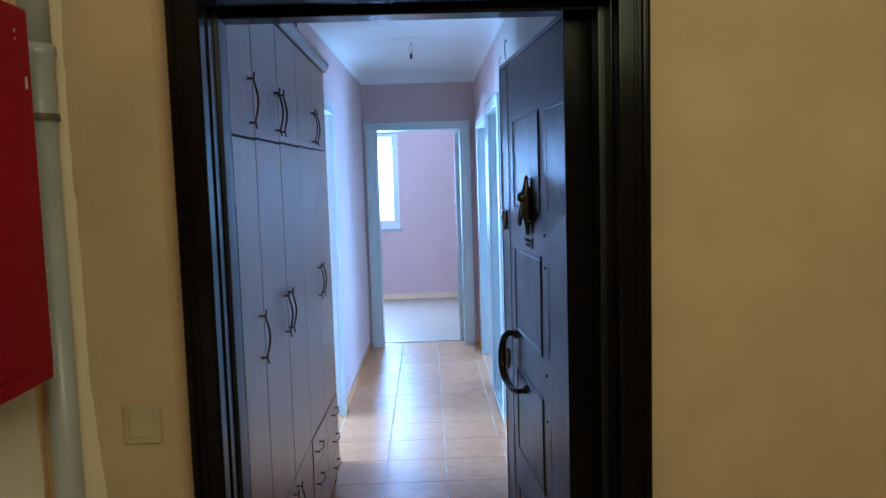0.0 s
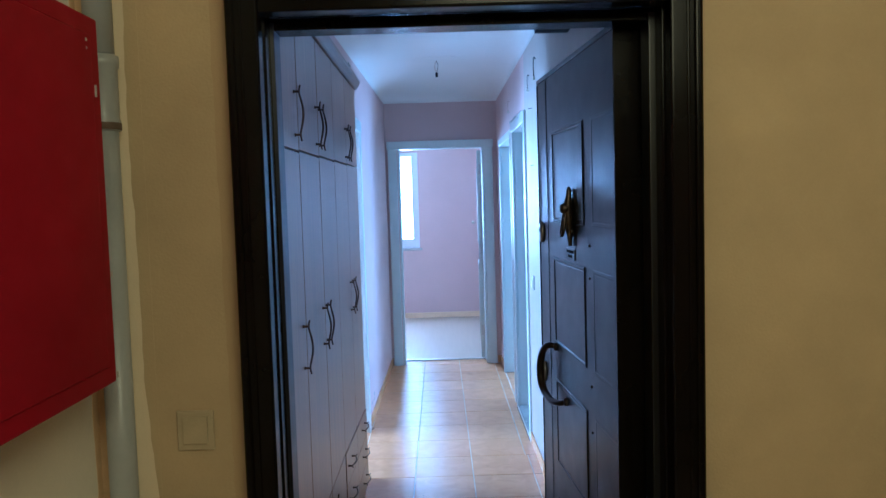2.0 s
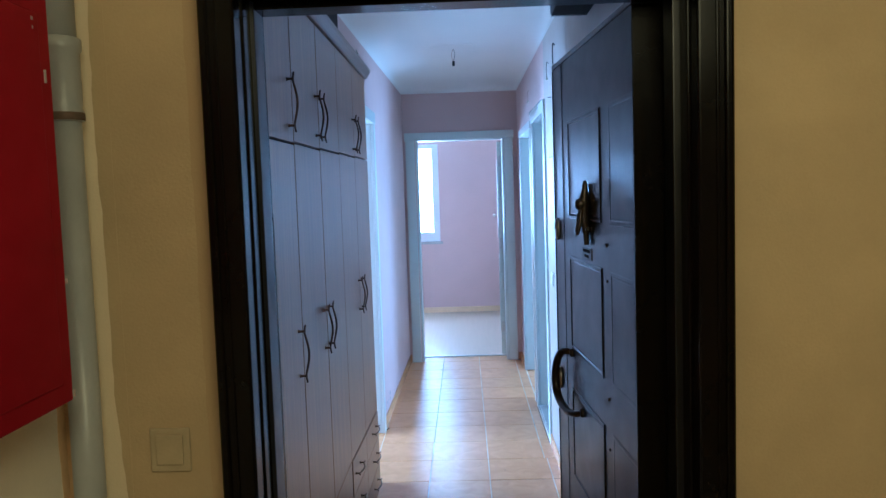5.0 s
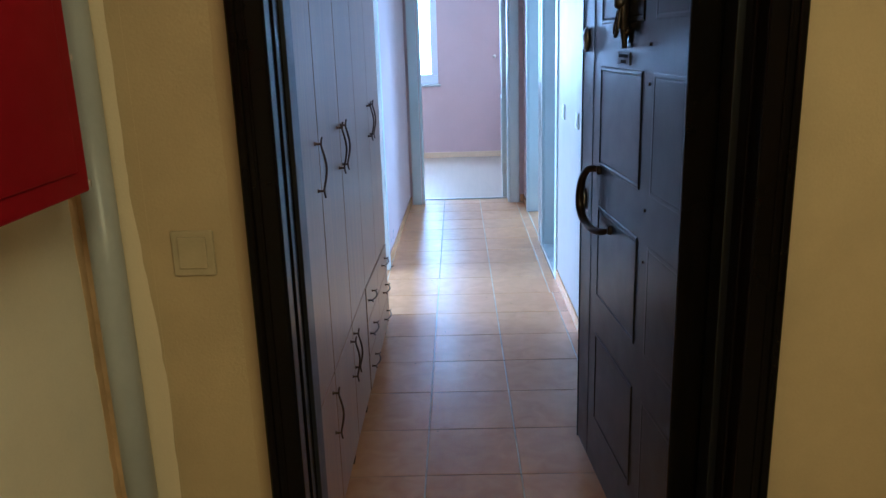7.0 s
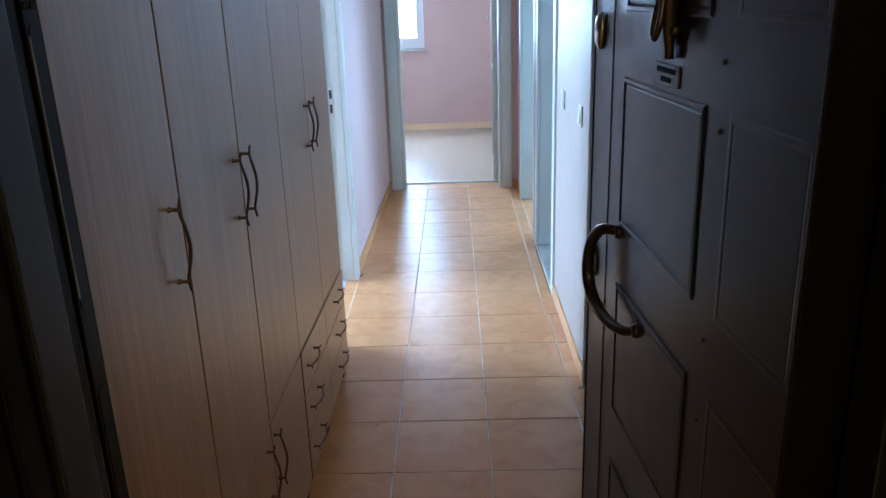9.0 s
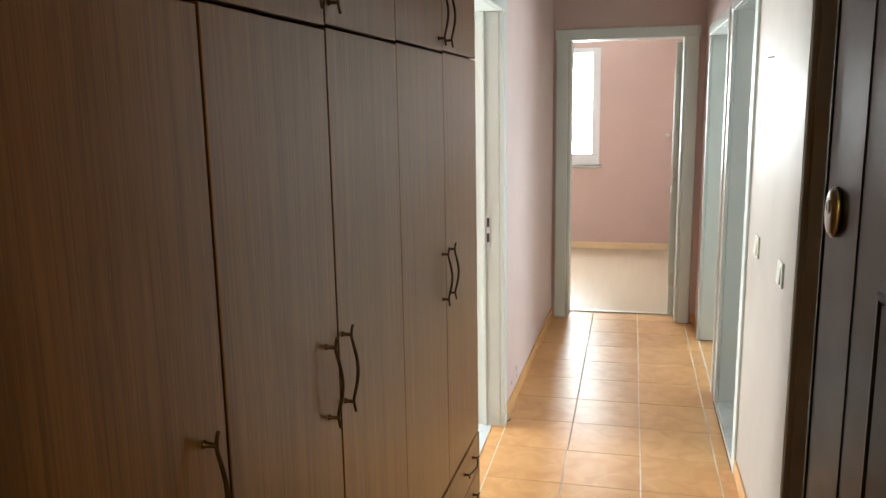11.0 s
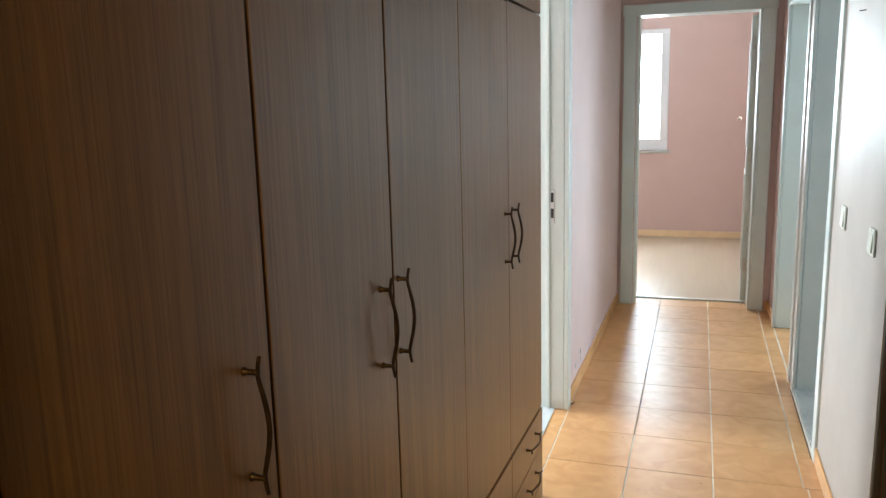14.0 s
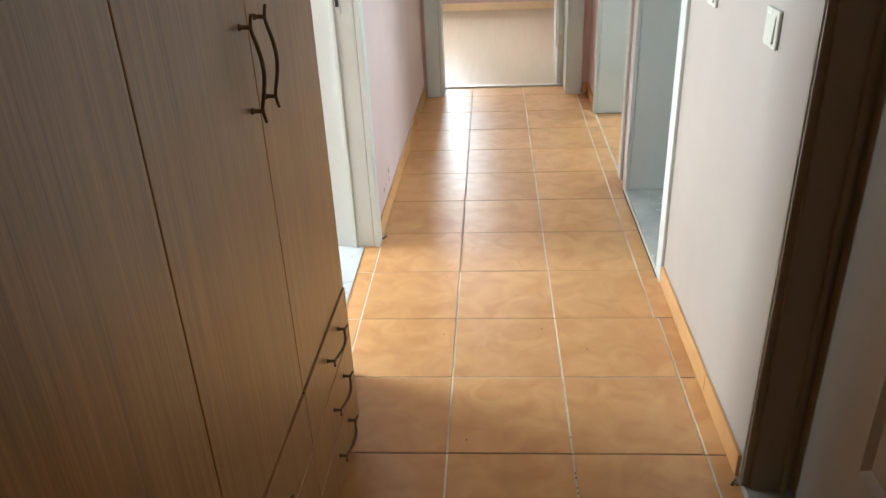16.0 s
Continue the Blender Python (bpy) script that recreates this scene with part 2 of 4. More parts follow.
def tube(pts, radius, seg=10, steps=6, bm=None, flat=1.0):
    """A round bar along a smooth line; radius is a number or a function of 0..1."""
    out = bm or bmesh.new()
    line = smooth_path(pts, steps) if steps > 1 else [Vector(q) for q in pts]
    rings, n, u = [], len(line), None
    for i, c in enumerate(line):
        d = (line[min(i + 1, n - 1)] - line[max(i - 1, 0)]).normalized()
        if u is None:
            u = d.cross(Vector((0, 0, 1)) if abs(d.z) < 0.9 else Vector((1, 0, 0)))
        u = (u - d * u.dot(d)).normalized()
        v = d.cross(u)
        r = radius(i / (n - 1)) if callable(radius) else radius
        rings.append([out.verts.new(c + r * (math.cos(a) * u + flat * math.sin(a) * v)) for a in (2 * math.pi * k / seg for k in range(seg))])
    for a, b in zip(rings, rings[1:]):
        for k in range(seg):
            f = out.faces.new((a[k], a[(k + 1) % seg], b[(k + 1) % seg], b[k]))
            f.smooth = True
    out.faces.new(rings[0]), out.faces.new(rings[-1])
    bmesh.ops.recalc_face_normals(out, faces=out.faces)
    return out


def turned(profile, m, seg=24, bm=None):
    """A turned body: (radius, height) pairs round the z axis of m."""
    out = bm or bmesh.new()
    rings = [[out.verts.new(m @ Vector((r * math.cos(2 * math.pi * k / seg), r * math.sin(2 * math.pi * k / seg), h))) for k in range(seg)] for r, h in profile]
    for a, b in zip(rings, rings[1:]):
        for k in range(seg):
            out.faces.new((a[k], a[(k + 1) % seg], b[(k + 1) % seg], b[k])).smooth = True
    out.faces.new(rings[0]), out.faces.new(rings[-1])
    bmesh.ops.recalc_face_normals(out, faces=out.faces)
    return out


def data_of(name, bm, mat):
    me = bpy.data.meshes.new(name)
    bm.to_mesh(me)
    bm.free()
    me.materials.append(mat)
    return me


PLACE = {}


def thing(name, m, label, category, group="", kind=""):
    """An empty at the base of a thing; its parts follow it."""
    ob = new(name)
    ob.empty_display_size = 0.05
    ob.matrix_basis = m
    PLACE[ob] = m
    return tagged(ob, label, category, group, kind)


def part(name, bm, mat, parent, label="", local=False):
    """One mesh under a thing or under a part; bm in world metres, or, if local, in those of its thing."""
    ob = new(name, data_of(name, bm, mat))
    ob.parent = parent
    if not local and parent in PLACE:
        ob.matrix_parent_inverse = PLACE[parent].inverted()
    return tagged(ob, label)


def piece(name, me, parent, m):
    """A further object on a mesh that others share."""
    ob = new(name, me)
    ob.parent = parent
    if parent in PLACE:
        ob.matrix_parent_inverse = PLACE[parent].inverted()
    ob.matrix_basis = m
    return ob


def single(name, bm, mat, label="", category="", kind="", group=""):
    return tagged(new(name, data_of(name, bm, mat)), label, category, group, kind)


def structure(name, bm, mat, label=""):
    return single(name, bm, mat, label, kind="structure")


# ---- setting: corridor ----
def corridor():
    # left wall: niche for the wardrobe, the side door's opening, then the slanting stretch to the end
    bm = box(-1.05, -0.95, -0.56, 1.48, 0, H)
    structure("wall_niche_back", bm, PINK, "shaded pink wall behind the wardrobe")
    a, b = left_x(1.48), left_x(1.84)
    structure("wall_left_near", prism([(-0.95, 1.48), (a, 1.48), (b, 1.84), (-0.55, 1.84), (-0.55, 1.6), (-0.95, 1.6)], 0, H), PINK, "pink painted corridor wall beside the wardrobe")
    a, b = left_x(1.84), left_x(2.74)
    structure("wall_left_over_door", prism([(-0.55, 1.84), (a, 1.84), (b, 2.74), (-0.55, 2.74)], 2.06, H), PINK, "pink painted wall above the side door")
    a, b = left_x(2.74), left_x(YE)
    structure("wall_left_far", prism([(-0.55, 2.74), (a, 2.74), (b, YE), (-0.55, YE)], 0, H), PINK, "pink painted corridor wall with scuffs near the floor")
    # right wall with its three doors
    W = 0.20
    structure("wall_right_near", box(XR, XR + W, -0.56, 0.50, 0, H), PINKLIT, "pink painted wall behind the entrance door, its lit paleness in the colour")
    structure("wall_right_over_near_door", box(XR, XR + W, 0.50, 1.385, 2.08, H), PINKLIT, "pink painted wall above a door, its lit paleness in the colour")
    bm = prism([(XR, 2.447), (XR + W, 2.447), (XR + W, 1.385), (XR + 0.022, 1.385)] + [(XR + 0.022 - 0.022 * math.sin(q), 1.407 - 0.022 * math.cos(q)) for q in (0.26, 0.52, 0.79, 1.05, 1.31, 1.57)], 0, H)
    structure("wall_right_switches", bm, PINKLIT, "pink painted wall with two light switches, its lit paleness in the colour")
    structure("wall_right_over_middle_door", box(XR, XR + W, 2.447, 3.243, 2.08, H), PINK, "pink painted wall above a doorway")
    structure("wall_right_pier", box(XR, XR + W, 3.243, 3.407, 0, H), PINK, "narrow pink pier between two doorways")
    structure("wall_right_over_far_door", box(XR, XR + W, 3.407, 4.443, 2.053, H), PINK, "pink painted wall above a doorway")
    structure("wall_right_far", box(XR, XR + W, 4.443, YE, 0, H), PINK, "pink painted corner of the corridor")
    # end wall with its doorway
    xl = left_x(YE)
    structure("wall_end_left", box(-0.55, -0.20, YE, YE + 0.19, 0, H), PINK, "pink painted end wall beside the doorway")
    structure("wall_end_right", box(0.62, XR + W, YE, YE + 0.19, 0, H), PINK, "pink painted end wall beside the doorway")
    structure("wall_end_over_door", box(-0.20, 0.62, YE, YE + 0.19, 2.08, H), PINK, "pink painted end wall above the doorway")
    # ceiling with a hollow cove all round
    structure("ceiling", box(-1.05, XR + 0.2, -0.56, YE + 0.19, HK, H + 0.12), CEIL, "white painted ceiling of the corridor")
    n = 12
    bm = bmesh.new()
    # rings of the cove: offset from the wall, height above its foot
    ring = [(0.21 * (1 - math.cos(q)), (HK - HC) * math.sin(q)) for q in (math.pi / 2 * k / n for k in range(n + 1))]
    rows = []
    for off, up in ring:
        z = HC + up
        rows.append([bm.verts.new(v) for v in ((left_x(1.48) + off, 1.48, z), (left_x(YE) + off, YE - off, z), (XR - off, YE - off, z), (XR - off, -0.56, z))])
    for r0, r1 in zip(rows, rows[1:]):
        for k in range(3):
            bm.faces.new((r0[k], r0[k + 1], r1[k + 1], r1[k])).smooth = True
    structure("cornice", bm, CEIL, "white hollow plaster cove along the ceiling")
    # raised plaster ring round the lamp wire
    bm = bmesh.new()
    cx, cy = 0.20, 3.13
    tube([(cx + 0.195 * math.cos(q), cy + 0.195 * math.sin(q), HK + 0.0008) for q in (math.radians(195 + 150 * k / 36) for k in range(37))], lambda q: 0.0066 * math.sin(math.pi * (0.12 + 0.76 * q)), 12, 1, bm)
    structure("trim_ceiling_ring", bm, CEIL, "thin raised plaster arc round the lamp wire")


corridor()


# ---- setting: end room ----
def end_room():
    structure("floor_end_room", box(-2.6, 1.6, YE + 0.195, YB + 0.2, -0.1, 0.006), LAMINATE, "pale wood laminate floor of the end room")
    wx0, wx1, wz0, wz1 = -1.50, -0.09, 0.92, 2.20
    structure("wall_room_back_right", box(wx1, 1.6, YB, YB + 0.2, 0, H), PINK, "pink painted back wall of the end room")
    structure("wall_room_back_left", box(-2.6, wx0, YB, YB + 0.2, 0, H), PINK, "pink painted back wall")
    structure("wall_room_under_window", box(wx0, wx1, YB, YB + 0.2, 0, wz0), PINK, "pink painted wall under the window")
    structure("wall_room_over_window", box(wx0, wx1, YB, YB + 0.2, wz1, H), PINK, "pink painted wall above the window")
    structure("wall_room_left", box(-2.7, -2.6, YE + 0.19, YB + 0.2, 0, H), PINK, "pink painted side wall")
    structure("wall_room_right", box(1.6, 1.7, YE + 0.19, YB + 0.2, 0, H), PINK, "pink painted side wall")
    structure("wall_room_front_left", box(-2.6, -0.55, YE + 0.09, YE + 0.19, 0, H), PINK, "pink painted inner wall")
    structure("wall_room_front_right", box(XR + 0.2, 1.6, YE + 0.09, YE + 0.19, 0, H), PINK, "pink painted inner wall")
    structure("ceiling_end_room", box(-2.7, 1.7, YE + 0.19, YB + 0.2, H, H + 0.12), CEIL, "white painted ceiling of the end room")
    structure("baseboard_end_room", box(-2.6, 1.6, YB - 0.014, YB - 0.002, 0.006, 0.075, 0.003), painted("pale_wood_skirting", (0.80, 0.63, 0.38), 0.4, 0.08, 6, 100, 0.05), "pale wooden skirting board")
    w = thing("window", pose(-0.78, YB, wz0), "white plastic window with a bright overcast sky behind it", "window", kind="structure")
    w.name = "window_1"
    y0, y1 = YB + 0.005, YB + 0.07
    fb, fs, ft = wz0 + 0.130, 0.085, 0.05
    bm = box(wx0, wx1, y0, y1, wz0 + 0.02, fb, 0.006)
    box(wx0, wx1, y0, y1, wz1 - ft, wz1, 0.006, bm=bm)
    box(wx0, wx0 + fs, y0, y1, fb, wz1 - ft, 0.006, bm=bm)
    box(wx1 - fs, wx1, y0, y1, fb, wz1 - ft, 0.006, bm=bm)
    box(-0.85, -0.71, y0, y1, fb, wz1 - ft, 0.006, bm=bm)
    part("window_frame", bm, PVC, w)
    for x0, x1 in ((wx0 + fs, -0.85), (-0.71, wx1 - fs)):
        part("glazing_bead", box(x0, x1, y0 - 0.004, y0 + 0.02, fb, fb + 0.014, 0.003), PVC, w)
        p = part("pane", box(x0, x1, y0 + 0.03, y0 + 0.042, fb, wz1 - ft), GLASS, w, "clear glass pane")
        p.visible_shadow = False
    part("window_sill", box(wx0 - 0.03, wx1 + 0.03, YB - 0.05, YB + 0.07, wz0 - 0.01, wz0 + 0.02, 0.006), MARBLE, w, "pale stone window sill")
    bm = bmesh.new()
    bmesh.ops.create_grid(bm, x_segments=1, y_segments=1, size=4.5, matrix=pose(-0.8, YB + 6, 3.0, 90))
    structure("backdrop", bm, SKYGLOW, "bright overcast sky outside")
    # small knob on the back wall
    single("wall_knob", turned([(0.02, 0.0), (0.022, 0.006), (0.012, 0.012), (0.012, 0.02), (0.018, 0.026), (0.016, 0.036), (0.006, 0.040)], pose(0.622, YB, 1.26, 90)), PLASTIC, "small ivory knob on the pink wall", "wall knob")


end_room()


# ---- setting: rooms beside the corridor ----
def side_rooms():
    x0 = -3.0
    structure("floor_side_room", box(x0, -0.40, 1.62, 4.55, -0.1, 0.004), painted("pale_vinyl_floor", (0.56, 0.58, 0.58), 0.3, 0.05, 3, 60, 0.05), "pale floor of the bright side room")
    structure("wall_side_room_far", box(x0, -0.55, 4.55, 4.65, 0, H), PINK, "pink wall of the bright side room")
    structure("wall_side_room_near", box(x0, -0.95, 1.5, 1.6, 0, H), PINK, "pink wall of the bright side room")
    structure("wall_side_room_outer", box(x0 - 0.1, x0, 1.5, 4.65, 0, H), PINK, "pink outer wall of the side room")
    structure("ceiling_side_room", box(x0 - 0.1, -0.55, 1.6, 4.65, H, H + 0.12), CEIL, "white ceiling of the side room")
    # room behind the middle doorway
    x1 = 2.7
    structure("floor_bath", box(XR + 0.2, x1, 1.9, 3.85, -0.1, 0.0), MARBLE, "grey stone floor")
    structure("wall_bath_far", box(XR + 0.2, x1, 3.40, 3.50, 0, H), GREYROOM, "grey tiled wall of the bathroom")
    structure("wall_bath_near", box(XR + 0.2, x1, 1.9, 2.0, 0, H), GREYROOM, "grey tiled wall of the bathroom")
    structure("wall_bath_outer", box(x1, x1 + 0.1, 1.9, 3.5, 0, H), GREYROOM, "grey tiled wall of the bathroom")
    structure("ceiling_bath", box(XR + 0.2, x1 + 0.1, 1.9, 3.5, H, H + 0.12), CEIL, "white ceiling of the bathroom")
    # room behind the far doorway
    structure("floor_bedroom", box(XR + 0.203, 3.1, 3.51, 5.0, -0.1, 0.001), LAMINATE, "pale laminate floor")
    structure("wall_bedroom_far", box(1.7, 3.1, 6.2, 6.3, 0, H), PINKLIT, "pale wall of a side room")
    structure("wall_bedroom_outer", box(3.1, 3.2, 3.5, 6.3, 0, H), PINKLIT, "pale wall of a side room")
    structure("ceiling_bedroom", box(XR + 0.2, 3.2, 3.5, 6.3, H, H + 0.12), CEIL, "white ceiling of a side room")
    structure("floor_bedroom_rear", box(1.7, 3.1, 5.0, 6.2, -0.1, 0.004), LAMINATE, "pale laminate floor")


side_rooms()


# ---- setting: landing ----
def landing():
    xl = -0.602
    # front wall round the entrance, its tan paint ending short of the corner
    structure("wall_landing_corner", box(xl - 0.1, -0.468, YF, -0.56, 0, 2.75), BEIGE, "beige wall strip behind the grey pipe")
    structure("wall_landing_left_of_door", box(-0.468, -0.215, YF, -0.56, 0, 2.75), TAN, "tan roughcast painted stairwell wall")
    structure("wall_landing_right_of_door", box(0.712, 2.4, YF, -0.56, 0, 2.75), TAN, "tan roughcast painted stairwell wall")
    structure("wall_landing_over_door", box(-0.215, 0.712, YF, -0.56, 2.030, 2.75), TAN, "tan painted wall above the entrance")
    # wavy edge of the tan coat and bare plaster beside the pipe
    rnd = random.Random(4)
    zs = [2.75 * k / 80 for k in range(81)]
    edge = [-0.485 - 0.012 * math.tanh((z - 1.1) / 0.15) + 0.003 * math.sin(9 * z + 1) + rnd.uniform(-0.002, 0.002) for z in zs]
    structure("trim_tan_paint_edge", prism([(e, z) for e, z in zip(edge, zs)] + [(-0.468, 2.75), (-0.468, 0)], YF - 0.0006, YF + 0.004, "y"), TAN, "wavy edge of the tan paint")
    edge = [-0.575 + 0.005 * math.sin(5 * z) + rnd.uniform(-0.003, 0.003) for z in zs]
    structure("trim_bare_plaster", prism([(e, z) for e, z in zip(edge, zs)] + [(xl, 2.75), (xl, 0)], YF - 0.0008, YF + 0.004, "y"), OCHRE, "strip of bare ochre plaster in the corner")
    edge = [-0.818 + 0.004 * math.sin(3 * z) + rnd.uniform(-0.003, 0.003) for z in zs]
    structure("trim_bare_plaster_side", prism([(e, z) for e, z in zip(edge, zs)] + [(YF - 0.001, 2.75), (YF - 0.001, 0)], xl - 0.004, xl + 0.0008, "x"), OCHRE, "strip of bare ochre plaster beside the pipe")
    edge = [-0.305 + 0.004 * math.sin(2.3 * z) + rnd.uniform(-0.002, 0.002) for z in zs]
    structure("trim_paint_patch", prism([(e, z) for e, z in zip(edge, zs)] + [(-0.25, 2.75), (-0.25, 0)], YF - 0.0006, YF + 0.004, "y"), TANDARK, "darker touched-up paint beside the door frame")
    structure("wall_landing_left", box(xl - 0.1, xl, -4.0, YF, 0, 2.75), CREAM, "cream painted stairwell wall")
    structure("wall_landing_right", box(2.4, 2.5, -4.0, -0.56, 0, 2.75), TAN, "tan stairwell wall")
    structure("wall_landing_back", box(xl - 0.1, 2.5, -4.1, -4.0, 0, 2.75), TAN, "tan stairwell wall")
    structure("ceiling_landing", box(xl - 0.1, 2.5, -4.1, -0.56, 2.75, 2.85), CEIL, "white stairwell ceiling")
    structure("floor_landing", box(xl - 0.1, 2.5, -4.1, YF, -0.1, 0.0), STAIRFLOOR, "stone floor of the landing")
    structure("threshold_entrance", box(-0.2, 0.70, YF, -0.56, -0.1, 0.012, 0.004), MARBLE, "grey stone threshold of the entrance")


landing()


# ---- door casings ----
def casing_along_y(name, x, side, ya, yb, top, width, proud, depth, label):
    """A white frame in a wall that runs along y; side -1: the corridor lies towards -x. ya, yb: the clear opening."""
    t = thing(name, pose(x, (ya + yb) / 2, 0), label, "door frame", kind="structure")
    o = lambda a, b: (min(x + side * a, x + side * b), max(x + side * a, x + side * b))
    c0, c1 = o(proud, -0.004)
    part("casing", box(c0, c1, ya - width, ya + 0.006, 0, top + width, 0.004), WHITE, t)
    part("casing", box(c0, c1, yb - 0.006, yb + width, 0, top + width, 0.004), WHITE, t)
    c0, c1 = o(proud + 0.003, -0.004)
    part("head_casing", box(c0, c1, ya - width - 0.008, yb + width + 0.008, top, top + width + 0.006, 0.004), WHITE, t)
    j0, j1 = o(-0.006, -depth)
    part("jamb", box(j0, j1, ya - 0.02, ya, 0, top, 0.002), WHITE, t)
    part("jamb", box(j0, j1, yb, yb + 0.02, 0, top, 0.002), WHITE, t)
    part("head_jamb", box(j0, j1, ya, yb, top, top + 0.02, 0.002), WHITE, t)
    return t


def casings():
    # side door on the left
    t = casing_along_y("door_frame_side_room", left_x(2.3) + 0.002, 1, 1.86, 2.715, 2.045, 0.070, 0.018, 0.20, "white painted door frame of the bright side room")
    s = part("door_stop", box(-0.44, -0.425, 2.700, 2.716, 0, 2.045, 0.002), WHITE, t)
    part("strike_plate", box(-0.425, -0.402, 2.711, 2.717, 0.93, 1.09, 0.002), CHROME, t, "steel strike plate")
    for z in (0.955, 1.03):
        part("latch_hole", box(-0.420, -0.407, 2.709, 2.714, z, z + 0.045), DARK, t, "dark latch hole")
    # middle doorway
    t = casing_along_y("door_frame_bathroom", XR, -1, 2.47, 3.22, 2.055, 0.07, 0.012, 0.20, "white door frame with torn foam along its head")
    bm = bmesh.new()
    rnd = random.Random(8)
    for k in range(110):
        y = 2.55 + 0.82 * rnd.random()
        r = rnd.uniform(0.0025, 0.0085)
        bmesh.ops.create_icosphere(bm, subdivisions=1, radius=r, matrix=pose(XR - 0.008 + rnd.uniform(-0.006, 0.006), y, 2.128 + rnd.uniform(-0.022, 0.016)))
    part("foam_sealant", bm, SEALANT, t, "crumbly pale sealant above the frame")
    single("threshold", box(XR - 0.004, XR + 0.2, 2.472, 3.218, -0.02, 0.022, 0.004), MARBLE, "grey marble door sill", "threshold", "structure")
    structure("trim_sill_seal", box(XR - 0.011, XR - 0.005, 2.44, 3.225, 0.0005, 0.014, 0.002), PLASTIC, "white sealant along the marble sill")
    structure("trim_sill_gap", box(XR - 0.016, XR - 0.0115, 2.44, 3.26, 0.0003, 0.0018), GROUTDARK, "dark gap beside the sill")
    # far doorway
    casing_along_y("door_frame_bedroom", XR, -1, 3.43, 4.42, 2.03, 0.055, 0.012, 0.20, "white door frame close to the corridor's end")
    # end doorway, in a wall that runs along x
    t = thing("door_frame_end", pose(0.2, YE, 0), "white painted frame of the end doorway", "door frame", kind="structure")
    a, b, top, w = -0.212, 0.618, 2.060, 0.078
    y0, y1 = YE - 0.020, YE + 0.004
    part("casing", box(a - w, a + 0.006, y0, y1, 0, top + 0.01, 0.004), WHITE, t)
    part("casing", box(b - 0.006, b + w, y0, y1, 0, top + 0.01, 0.004), WHITE, t)
    part("head_casing", box(a - w - 0.008, b + w + 0.008, y0 - 0.003, y1, top, top + w - 0.004, 0.004), WHITE, t)
    part("jamb", box(a - 0.02, a + 0.028, YE + 0.006, YE + 0.195, 0, top, 0.002), WHITE, t)
    part("jamb", box(b - 0.022, b + 0.02, YE + 0.006, YE + 0.195, 0, top, 0.002), WHITE, t)
    part("head_jamb", box(a, b, YE + 0.006, YE + 0.195, top, top + 0.02, 0.002), WHITE, t)
    structure("threshold_strip_end_room", box(a, b, YE + 0.180, YE + 0.215, 0.0, 0.011, 0.003), CHROME, "thin metal strip between tile and laminate")
    # open leaf of the end room
    m = pose(0.556, YE + 0.207, 0.012, 0, 0, 87.2)
    d = thing("door_2", m, "white painted interior door standing open into the end room", "door")
    part("leaf", box(0.0, 0.80, -0.04, 0.0, 0.0, 2.03, 0.003), WHITE, d, local=True)
    for z0, z1 in ((0.20, 0.92), (1.12, 1.86)):
        part("raised_panel", box(0.14, 0.66, -0.001, 0.008, z0, z1, 0.006), WHITE, d, local=True)
    for z in (0.22, 1.02, 1.80):
        part("hinge", box(-0.0025, 0.001, -0.034, -0.008, z, z + 0.10, 0.001), CHROME, d, "steel hinge", local=True)


casings()


